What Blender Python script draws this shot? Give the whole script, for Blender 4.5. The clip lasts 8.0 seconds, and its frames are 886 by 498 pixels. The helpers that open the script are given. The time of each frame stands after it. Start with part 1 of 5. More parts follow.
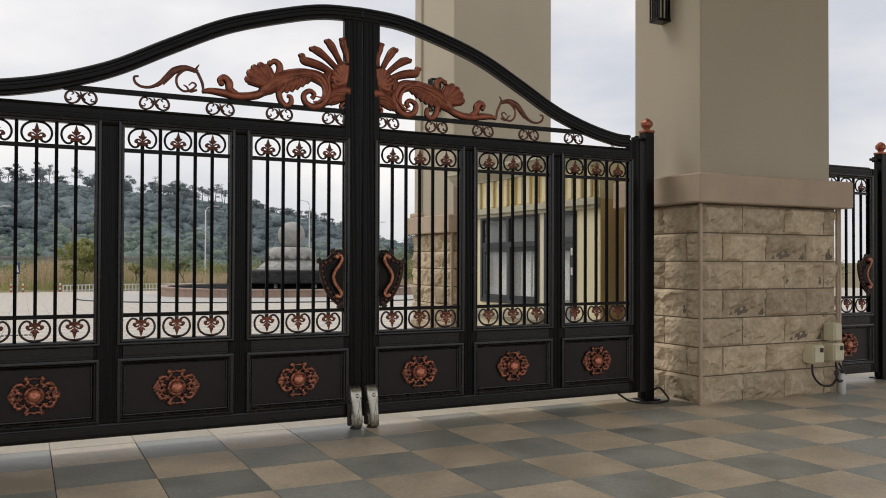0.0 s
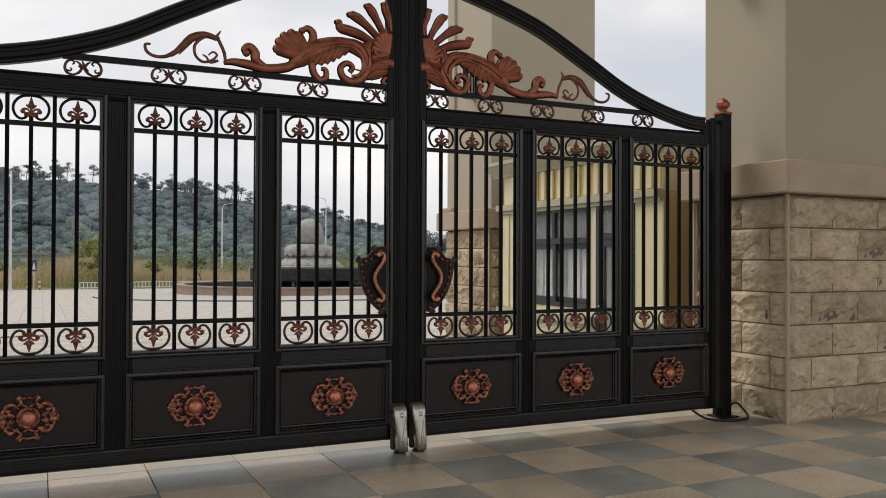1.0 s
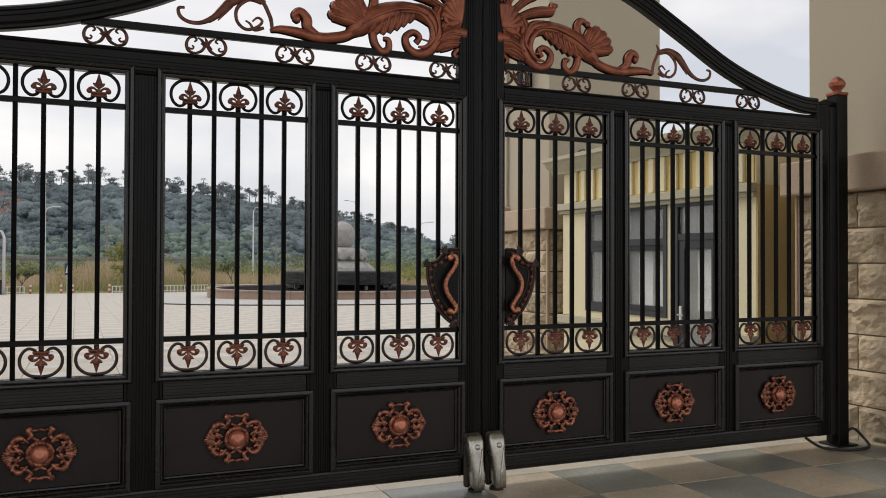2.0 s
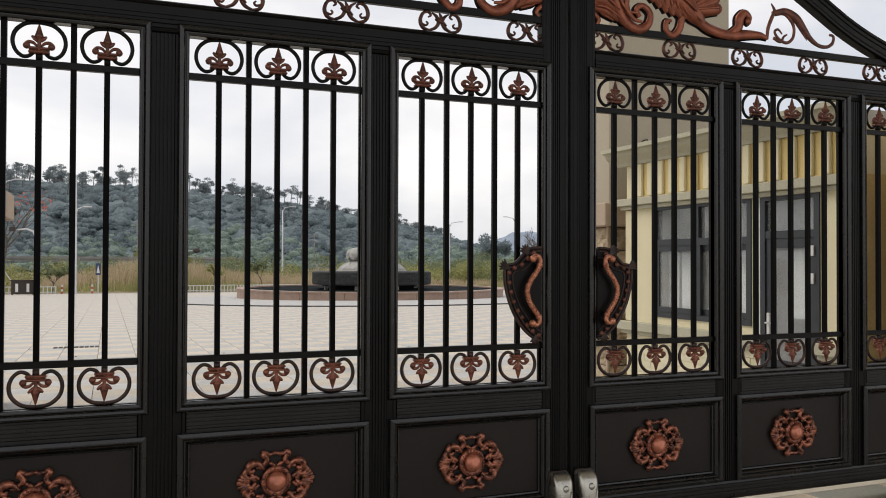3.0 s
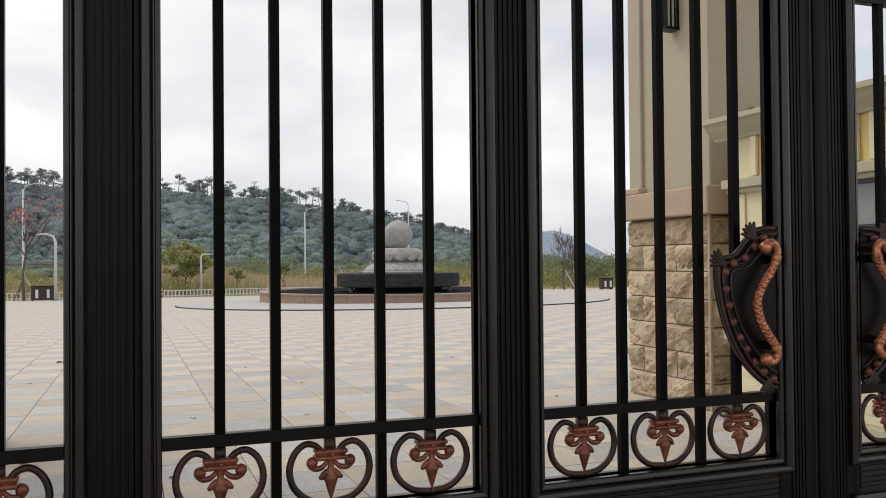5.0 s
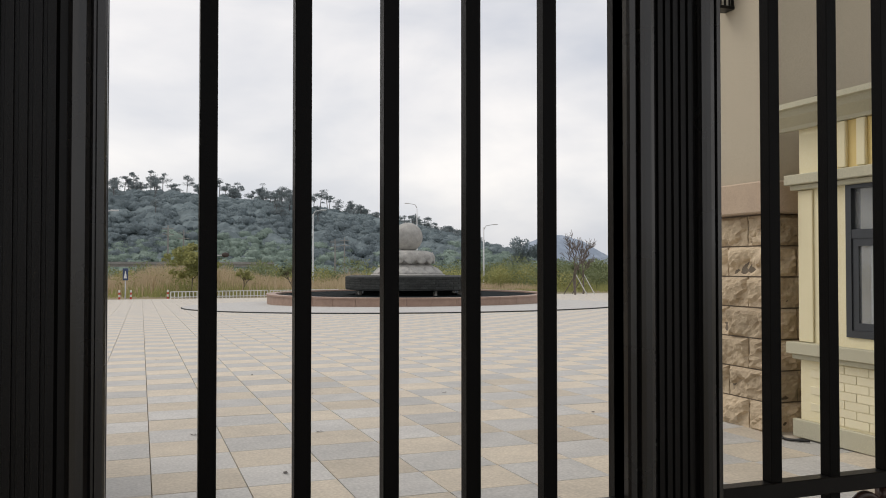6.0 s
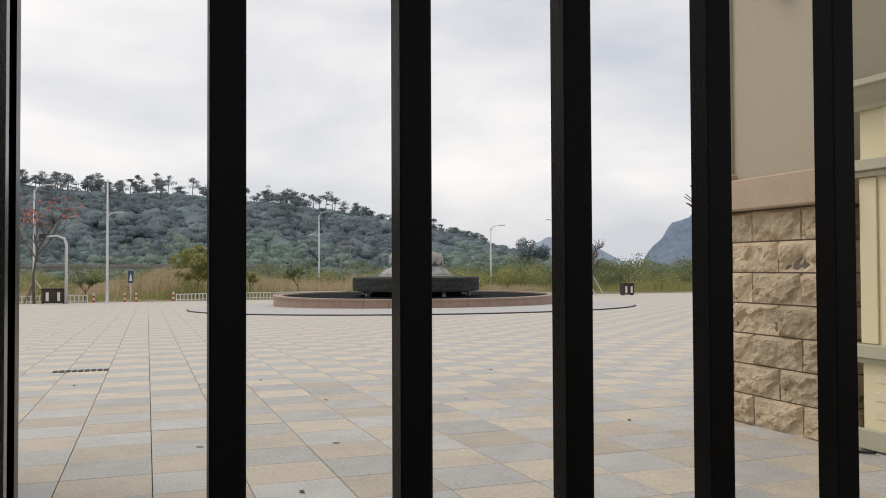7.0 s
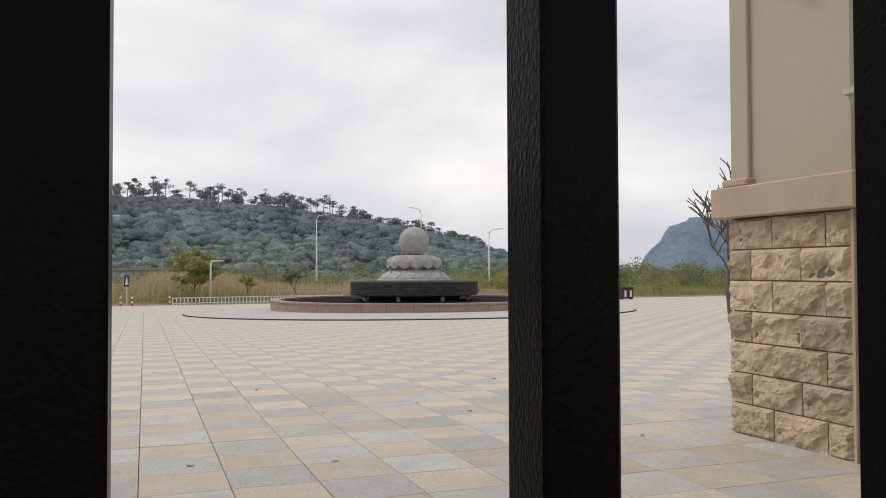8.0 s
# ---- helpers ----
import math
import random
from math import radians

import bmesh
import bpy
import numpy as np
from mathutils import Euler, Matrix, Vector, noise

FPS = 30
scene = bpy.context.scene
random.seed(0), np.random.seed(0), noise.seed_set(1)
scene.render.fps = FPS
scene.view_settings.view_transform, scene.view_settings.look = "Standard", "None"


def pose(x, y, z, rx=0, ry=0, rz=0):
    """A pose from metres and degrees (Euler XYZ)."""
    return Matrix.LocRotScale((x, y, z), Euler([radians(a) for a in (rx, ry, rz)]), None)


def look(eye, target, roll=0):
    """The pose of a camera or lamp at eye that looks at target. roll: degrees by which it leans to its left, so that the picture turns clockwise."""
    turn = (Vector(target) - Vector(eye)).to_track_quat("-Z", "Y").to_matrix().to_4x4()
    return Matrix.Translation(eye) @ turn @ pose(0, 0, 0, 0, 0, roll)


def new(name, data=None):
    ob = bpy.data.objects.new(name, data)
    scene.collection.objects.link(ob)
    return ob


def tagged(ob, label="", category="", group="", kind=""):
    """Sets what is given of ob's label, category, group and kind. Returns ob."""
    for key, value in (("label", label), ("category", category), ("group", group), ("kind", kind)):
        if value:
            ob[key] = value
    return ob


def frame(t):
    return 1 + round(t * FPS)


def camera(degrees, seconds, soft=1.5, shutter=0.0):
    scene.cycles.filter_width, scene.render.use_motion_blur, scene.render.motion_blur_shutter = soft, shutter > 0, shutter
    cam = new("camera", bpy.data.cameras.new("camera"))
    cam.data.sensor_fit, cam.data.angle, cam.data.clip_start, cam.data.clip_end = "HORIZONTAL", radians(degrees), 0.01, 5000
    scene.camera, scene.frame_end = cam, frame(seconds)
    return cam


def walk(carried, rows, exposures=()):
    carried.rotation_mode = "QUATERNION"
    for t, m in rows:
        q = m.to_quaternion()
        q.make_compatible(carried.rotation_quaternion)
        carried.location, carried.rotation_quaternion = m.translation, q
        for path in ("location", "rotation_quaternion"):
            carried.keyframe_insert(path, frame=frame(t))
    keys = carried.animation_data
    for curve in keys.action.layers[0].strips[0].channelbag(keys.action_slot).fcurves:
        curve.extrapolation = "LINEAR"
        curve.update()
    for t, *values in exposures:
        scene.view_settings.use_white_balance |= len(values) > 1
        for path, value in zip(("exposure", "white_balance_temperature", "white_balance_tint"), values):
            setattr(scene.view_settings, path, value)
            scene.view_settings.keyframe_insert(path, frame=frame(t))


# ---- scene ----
# ---- camera and walk ----
cam = camera(55.9, 8.0, soft=0.98)
PATH = [
    (0.0, pose(-2.592, -6.729, 1.417, 90.82, -0.19, -26.69)),
    (1.0, pose(-2.445, -5.742, 1.425, 90.64, -0.23, -25.65)),
    (1.5, pose(-2.394, -5.250, 1.423, 90.74, -0.17, -24.74)),
    (3.0, pose(-2.236, -3.837, 1.433, 90.85, -0.20, -21.80)),
    (3.5, pose(-2.161, -3.377, 1.433, 90.77, -0.10, -21.19)),
    (4.0, pose(-2.115, -2.923, 1.416, 90.80, -0.08, -20.80)),
    (5.3, pose(-1.942, -1.780, 1.413, 90.96, 0.59, -20.29)),
    (5.5, pose(-1.926, -1.611, 1.420, 91.04, 0.39, -20.25)),
    (6.0, pose(-1.872, -1.203, 1.397, 91.14, 0.01, -19.85)),
    (6.5, pose(-1.846, -0.864, 1.360, 91.22, 0.05, -19.72)),
    (7.0, pose(-1.836, -0.582, 1.356, 91.25, 0.25, -19.49)),
    (7.5, pose(-1.798, -0.367, 1.364, 91.35, 0.24, -19.45)),
    (8.0, pose(-1.766, -0.212, 1.394, 91.48, 0.21, -19.66)),
]
walk(cam, PATH, [(0.0, 0.06, 6900, 12), (1.5, 0.08, 6900, 12), (3.0, 0.17, 6900, 12), (4.0, 0.17, 6900, 12), (5.5, 0.10, 6900, 12), (6.5, 0.02, 6900, 12), (8.0, 0.02, 6900, 12)])

# ---- world, sun ----
world = bpy.data.worlds.new("overcast_sky")
scene.world = world
world.use_nodes = True
wn, wl = world.node_tree.nodes, world.node_tree.links
wn.clear()
w_out = wn.new("ShaderNodeOutputWorld")
w_bg = wn.new("ShaderNodeBackground")
w_sky = wn.new("ShaderNodeTexSky")
w_sky.sky_type, w_sky.sun_disc = "NISHITA", False
w_sky.sun_elevation, w_sky.sun_rotation = radians(50), radians(-45)
w_geo = wn.new("ShaderNodeTexCoord")
w_map = wn.new("ShaderNodeMapping")
w_map.inputs["Scale"].default_value = (1.0, 1.0, 2.6)
w_noise = wn.new("ShaderNodeTexNoise")
w_noise.inputs["Scale"].default_value = 2.0
w_noise.inputs["Detail"].default_value = 6
w_noise.inputs["Roughness"].default_value = 0.5
w_noise.inputs["Distortion"].default_value = 0.25
w_ramp = wn.new("ShaderNodeValToRGB")
w_ramp.color_ramp.elements[0].position, w_ramp.color_ramp.elements[0].color = 0.38, (5.6, 6.05, 6.85, 1)
w_ramp.color_ramp.elements[1].position, w_ramp.color_ramp.elements[1].color = 0.62, (9.0, 9.05, 9.15, 1)
w_mix = wn.new("ShaderNodeMixRGB")
w_mix.inputs[0].default_value = 0.9
wl.new(w_geo.outputs["Generated"], w_map.inputs[0])
wl.new(w_map.outputs[0], w_noise.inputs["Vector"])
wl.new(w_noise.outputs["Fac"], w_ramp.inputs[0])
wl.new(w_sky.outputs[0], w_mix.inputs[1])
wl.new(w_ramp.outputs[0], w_mix.inputs[2])
wl.new(w_mix.outputs[0], w_bg.inputs[0])
w_bg.inputs[1].default_value = 0.11
wl.new(w_bg.outputs[0], w_out.inputs[0])

sun_data = bpy.data.lights.new("sun", "SUN")
sun_data.energy, sun_data.angle, sun_data.color = 1.05, radians(25), (1.0, 0.97, 0.92)
sun = new("sun", sun_data)
sun.matrix_world = look((-24, 24, 40), (0, 0, 0))


# ---- materials ----
def material(name, a, b=None, rough=0.7, metal=0.0, scale=6.0, fine=60.0, bump=0.2, rand=0.0, spec=0.5, dirt=0.0, contrast=0.5):
    """Two tones mixed by broad noise, fine grain, relief, some spread from piece to piece."""
    b = b or tuple(c * 0.8 for c in a)
    m = bpy.data.materials.new(name)
    m.use_nodes = True
    n, l = m.node_tree.nodes, m.node_tree.links
    p = n["Principled BSDF"]
    tc = n.new("ShaderNodeTexCoord")
    big, small = n.new("ShaderNodeTexNoise"), n.new("ShaderNodeTexNoise")
    big.inputs["Scale"].default_value, big.inputs["Detail"].default_value = scale, 5
    small.inputs["Scale"].default_value, small.inputs["Detail"].default_value = fine, 4
    info = n.new("ShaderNodeObjectInfo")
    shift = n.new("ShaderNodeVectorMath")
    shift.operation = "MULTIPLY_ADD"
    shift.inputs[1].default_value = (1, 1, 1)
    l.new(tc.outputs["Object"], shift.inputs[0])
    spread = n.new("ShaderNodeVectorMath")
    spread.operation = "SCALE"
    spread.inputs[3].default_value = 37.0
    comb = n.new("ShaderNodeCombineXYZ")
    for i in range(3):
        l.new(info.outputs["Random"], comb.inputs[i])
    l.new(comb.outputs[0], spread.inputs[0])
    l.new(spread.outputs[0], shift.inputs[2])
    for t in (big, small):
        l.new(shift.outputs[0], t.inputs["Vector"])
    ramp = n.new("ShaderNodeValToRGB")
    ramp.color_ramp.elements[0].position, ramp.color_ramp.elements[0].color = 0.5 - contrast * 0.4, (*b, 1)
    ramp.color_ramp.elements[1].position, ramp.color_ramp.elements[1].color = 0.5 + contrast * 0.4, (*a, 1)
    l.new(big.outputs["Fac"], ramp.inputs[0])
    grain = n.new("ShaderNodeMixRGB")
    grain.blend_type, grain.inputs[0].default_value = "OVERLAY", 0.35
    l.new(ramp.outputs[0], grain.inputs[1])
    l.new(small.outputs["Fac"], grain.inputs[2])
    last = grain.outputs[0]
    if rand:
        hsv = n.new("ShaderNodeHueSaturation")
        rng = n.new("ShaderNodeMapRange")
        rng.inputs[3].default_value, rng.inputs[4].default_value = 1 - rand, 1 + rand
        l.new(info.outputs["Random"], rng.inputs[0])
        l.new(rng.outputs[0], hsv.inputs["Value"])
        l.new(last, hsv.inputs["Color"])
        last = hsv.outputs[0]
    l.new(last, p.inputs["Base Color"])
    rr = n.new("ShaderNodeMapRange")
    rr.inputs[3].default_value, rr.inputs[4].default_value = max(0.02, rough - 0.12), min(1.0, rough + 0.12)
    l.new(big.outputs["Fac"], rr.inputs[0])
    l.new(rr.outputs[0], p.inputs["Roughness"])
    p.inputs["Metallic"].default_value = metal
    p.inputs["Specular IOR Level"].default_value = spec
    if bump:
        bp = n.new("ShaderNodeBump")
        bp.inputs["Strength"].default_value, bp.inputs["Distance"].default_value = bump, 0.3 / fine
        l.new(small.outputs["Fac"], bp.inputs["Height"])
        l.new(bp.outputs[0], p.inputs["Normal"])
    return m


def glass(name, tint, rough=0.03):
    m = bpy.data.materials.new(name)
    m.use_nodes = True
    p = m.node_tree.nodes["Principled BSDF"]
    p.inputs["Base Color"].default_value = (*tint, 1)
    p.inputs["Roughness"].default_value = rough
    p.inputs["Transmission Weight"].default_value = 0.85
    p.inputs["IOR"].default_value = 1.45
    return m


M_IRON = material("black_painted_iron", (0.006, 0.0054, 0.005), (0.004, 0.0037, 0.0035), 0.34, 0.0, 8, 380, 0.5, 0, 0.19)
M_RAIL = material("black_rail_paint", (0.0125, 0.011, 0.0103), (0.009, 0.008, 0.0075), 0.32, 0.0, 8, 380, 0.35, 0, 0.42)
# the iron's own paint, darkened: shade on the bars is put into the colour
M_BAR_SHADED = material("shaded_black_bar", (0.0034, 0.0031, 0.003), (0.0022, 0.0021, 0.0021), 0.34, 0.0, 8, 620, 0.9, 0, 0.07)
M_MOULD = material("satin_black_moulding", (0.008, 0.007, 0.0066), (0.0055, 0.005, 0.0047), 0.26, 0.0, 8, 380, 0.2, 0, 0.62)
M_PANEL = material("black_sheet_panel", (0.021, 0.0155, 0.0138), (0.014, 0.0105, 0.0095), 0.40, 0.0, 3, 300, 0.12, 0, 0.30)
M_COPPER = material("copper_red_patina", (0.42, 0.135, 0.075), (0.22, 0.07, 0.042), 0.38, 0.55, 14, 90, 0.35, 0.08)
M_COPPER_DARK = material("dark_copper_patina", (0.25, 0.088, 0.056), (0.085, 0.036, 0.027), 0.42, 0.35, 22, 110, 0.3, 0.1)
M_CAST = material("cast_copper_patina", (0.48, 0.175, 0.105), (0.085, 0.036, 0.028), 0.3, 0.6, 42, 160, 0.5, contrast=0.35)
M_PATINA = material("blackened_copper", (0.17, 0.068, 0.048), (0.032, 0.019, 0.016), 0.34, 0.5, 30, 120, 0.3)
M_FLEUR = material("brown_copper_patina", (0.34, 0.115, 0.07), (0.11, 0.042, 0.03), 0.36, 0.45, 26, 120, 0.3)
M_HEART = material("worn_black_copper", (0.075, 0.036, 0.027), (0.010, 0.008, 0.0075), 0.34, 0.3, 16, 160, 0.3, contrast=0.5)
M_BOSS = material("polished_copper_boss", (0.62, 0.22, 0.135), (0.44, 0.15, 0.09), 0.3, 0.5, 14, 90, 0.1)
M_BRIGHT = material("rubbed_copper", (0.80, 0.33, 0.19), (0.30, 0.10, 0.06), 0.3, 0.55, 60, 140, 0.6, contrast=0.5)
M_STEEL = material("brushed_steel", (0.56, 0.535, 0.47), (0.36, 0.345, 0.30), 0.28, 0.9, 10, 200, 0.08)
M_STONE = material("split_sandstone", (0.60, 0.495, 0.36), (0.42, 0.33, 0.225), 0.9, 0, 6, 22, 1.0, 0.18, 0.2, contrast=0.7)
M_MORTAR = material("mortar", (0.20, 0.165, 0.125), (0.14, 0.115, 0.085), 0.95, 0, 9, 80, 0.4)
M_TRIM = material("sandstone_band", (0.50, 0.39, 0.29), (0.43, 0.33, 0.245), 0.85, 0, 2.5, 120, 0.12)
M_RENDERED = material("beige_wall_paint", (0.48, 0.425, 0.33), (0.43, 0.38, 0.295), 0.9, 0, 0.9, 180, 0.1, 0, 0.3, 0, 0.9)
M_CREAM = material("cream_wall_paint", (0.80, 0.73, 0.50), (0.74, 0.67, 0.45), 0.8, 0, 1.5, 120, 0.08)
M_CLAD = material("ivory_cladding", (0.80, 0.735, 0.53), (0.75, 0.69, 0.49), 0.75, 0, 1.5, 120, 0.08, 0.04)
M_YELLOW = material("yellow_frieze_paint", (0.76, 0.60, 0.27), (0.68, 0.52, 0.22), 0.8, 0, 2, 120, 0.08)
M_SAGE = material("sage_grey_moulding_paint", (0.50, 0.475, 0.355), (0.44, 0.42, 0.315), 0.8, 0, 2, 120, 0.08)
# shade on the guardhouse end is put into this ochre, deeper than the cream
M_END_SHADE = material("ochre_end_shade", (0.70, 0.53, 0.25), (0.62, 0.46, 0.21), 0.85, 0, 2, 120, 0.08)
M_ALU = material("dark_grey_aluminium", (0.055, 0.06, 0.068), (0.045, 0.05, 0.056), 0.4, 0.4, 6, 200, 0.03)
M_WHITE = material("white_paint", (0.72, 0.72, 0.70), (0.62, 0.62, 0.60), 0.6, 0, 5, 100, 0.05)
M_CURTAIN = material("pale_blind", (0.78, 0.79, 0.78), (0.66, 0.67, 0.67), 0.8, 0, 3, 60, 0.1)
M_ROOM = material("office_wall", (0.72, 0.72, 0.70), None, 0.9)
M_GLASS = glass("window_glass", (0.90, 0.93, 0.94))
M_GREY_TILE = material("blue_grey_paver", (0.315, 0.32, 0.285), (0.225, 0.23, 0.205), 0.38, 0, 2.6, 40, 0.12, 0.12, 0.42, 0, 0.34)
M_BEIGE_TILE = material("yellow_beige_paver", (0.56, 0.465, 0.35), (0.40, 0.335, 0.25), 0.38, 0, 2.3, 40, 0.12, 0.12, 0.42, 0, 0.34)
M_PLAZA_GREY = material("pale_grey_granite", (0.485, 0.475, 0.452), (0.41, 0.403, 0.388), 0.75, 0, 3.4, 45, 0.12, 0.12, 0.3, 0, 0.45)
M_PLAZA_BEIGE = material("pale_yellow_granite", (0.545, 0.483, 0.392), (0.468, 0.417, 0.343), 0.75, 0, 3.4, 45, 0.12, 0.12, 0.3, 0, 0.45)
# daylight falling behind the gate is put into this pale colour
M_DAYLIT_STRIP = material("daylit_strip_stone", (0.62, 0.56, 0.46), (0.52, 0.47, 0.38), 0.6, 0, 4, 90, 0.1, 0.08)
M_JOINT = material("paver_joint", (0.075, 0.065, 0.055), (0.045, 0.04, 0.034), 0.95, 0, 6, 80, 0.2)
M_GRANITE = material("grey_carved_granite", (0.42, 0.41, 0.38), (0.28, 0.275, 0.26), 0.8, 0, 3, 30, 0.3)
M_DARKSTONE = material("dark_grey_granite", (0.055, 0.058, 0.056), (0.03, 0.033, 0.032), 0.7, 0, 2.5, 20, 0.2, 0.25, 0.2)
M_REDGRAN = material("red_brown_granite", (0.36, 0.245, 0.185), (0.28, 0.185, 0.14), 0.5, 0, 3, 40, 0.1)
M_POOL = material("pool_dark_lining", (0.014, 0.018, 0.019), (0.008, 0.011, 0.012), 0.8, 0, 1, 20, 0.1, 0, 0.02)
M_GROUND = material("dry_earth", (0.26, 0.20, 0.12), (0.16, 0.15, 0.07), 0.95, 0, 0.2, 3, 0.3)
M_BARK = material("bark", (0.15, 0.12, 0.10), (0.085, 0.07, 0.06), 0.9, 0, 5, 40, 0.5)
M_LEAF = material("shrub_leaves", (0.24, 0.275, 0.14), (0.155, 0.19, 0.095), 0.7, 0, 0.5, 6, 0)
M_LEAF_YELLOW = material("yellow_green_leaves", (0.38, 0.37, 0.15), (0.24, 0.26, 0.095), 0.7, 0, 0.4, 6, 0)
M_REED = material("dry_reed_grass", (0.58, 0.445, 0.32), (0.48, 0.40, 0.24), 0.9, 0, 0.12, 3, 0)
# far wood: aerial haze is put into these pale blue-grey base colours
M_PINE_HAZED = material("hazed_pine_needles", (0.27, 0.31, 0.32), (0.20, 0.235, 0.245), 0.95, 0, 0.05, 0.5, 0, 0, 0.1)
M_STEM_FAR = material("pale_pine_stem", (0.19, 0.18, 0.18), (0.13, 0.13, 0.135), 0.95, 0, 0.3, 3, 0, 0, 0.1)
M_WOOD_LOW_HAZED = material("broadleaf_wood", (0.32, 0.40, 0.345), (0.25, 0.32, 0.28), 0.95, 0, 0.06, 1.6, 0.6, 0, 0.1, contrast=0.4)
M_WOOD_FAR_HAZED = material("hazed_hill_foliage", (0.25, 0.305, 0.32), (0.195, 0.24, 0.26), 0.95, 0, 0.05, 1.6, 0.6, 0, 0.1, contrast=0.35)
# darker than the crowns: shade in the gaps is put into this colour
M_WOOD_FLOOR = material("wood_floor_gap_shade", (0.185, 0.225, 0.235), (0.145, 0.18, 0.19), 0.95, 0, 0.08, 0.5, 0.0, 0, 0.1)
for leafy in (M_PINE_HAZED, M_WOOD_FAR_HAZED, M_WOOD_LOW_HAZED, M_LEAF, M_LEAF_YELLOW):
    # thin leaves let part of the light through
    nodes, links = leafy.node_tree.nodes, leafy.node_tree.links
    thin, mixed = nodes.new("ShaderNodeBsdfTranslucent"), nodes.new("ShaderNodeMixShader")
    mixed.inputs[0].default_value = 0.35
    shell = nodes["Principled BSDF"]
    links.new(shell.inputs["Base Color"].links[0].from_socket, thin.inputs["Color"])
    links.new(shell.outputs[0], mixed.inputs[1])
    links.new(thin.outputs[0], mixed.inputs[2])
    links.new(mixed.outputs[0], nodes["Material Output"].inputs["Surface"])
# horizon haze is put into both hill colours, paler in the second
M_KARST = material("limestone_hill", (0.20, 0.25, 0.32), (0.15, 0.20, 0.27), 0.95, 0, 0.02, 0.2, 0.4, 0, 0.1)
M_KARST_HAZED = material("hazed_limestone_hill", (0.30, 0.35, 0.42), (0.24, 0.29, 0.36), 0.95, 0, 0.02, 0.2, 0.4, 0, 0.1)
M_RED_LEAF = material("red_blossom", (0.66, 0.15, 0.12), (0.5, 0.15, 0.09), 0.7, 0, 2, 20, 0)
M_LAMP = material("galvanised_lamp_paint", (0.62, 0.63, 0.64), (0.54, 0.55, 0.56), 0.4, 0.2, 2, 60, 0.02)
M_CONCRETE = material("weathered_concrete", (0.30, 0.30, 0.29), (0.22, 0.22, 0.22), 0.9, 0, 0.1, 2, 0)
M_RED = material("red_paint", (0.55, 0.08, 0.05), None, 0.5)
M_BLUE = material("blue_sign_paint", (0.04, 0.065, 0.14), None, 0.5)
M_YELLOW_SIGN = material("yellow_sign_paint", (0.75, 0.45, 0.04), None, 0.5)
M_PLASTIC = material("cream_plastic_box", (0.66, 0.61, 0.43), (0.58, 0.53, 0.37), 0.5, 0, 8, 200, 0.03)
M_RUBBER = material("black_rubber", (0.02, 0.02, 0.02), (0.012, 0.012, 0.012), 0.6, 0, 10, 200, 0.05)
M_BIN = material("dark_brown_timber", (0.05, 0.035, 0.028), (0.03, 0.022, 0.018), 0.7, 0, 6, 60, 0.2)
M_LANTERN = material("lantern_milk_glass", (0.55, 0.52, 0.45), None, 0.4)
M_SHADE_SLAB = material("shade_slab_paint", (0.72, 0.70, 0.66), (0.66, 0.64, 0.60), 0.9)


# ---- small building helpers ----
def mesh(name, verts, faces, smooth=False):
    me = bpy.data.meshes.new(name)
    me.from_pydata(verts, [], faces)
    bm = bmesh.new()
    bm.from_mesh(me)
    bmesh.ops.recalc_face_normals(bm, faces=bm.faces)
    if smooth:
        for f in bm.faces:
            f.smooth = True
    bm.to_mesh(me)
    bm.free()
    return me


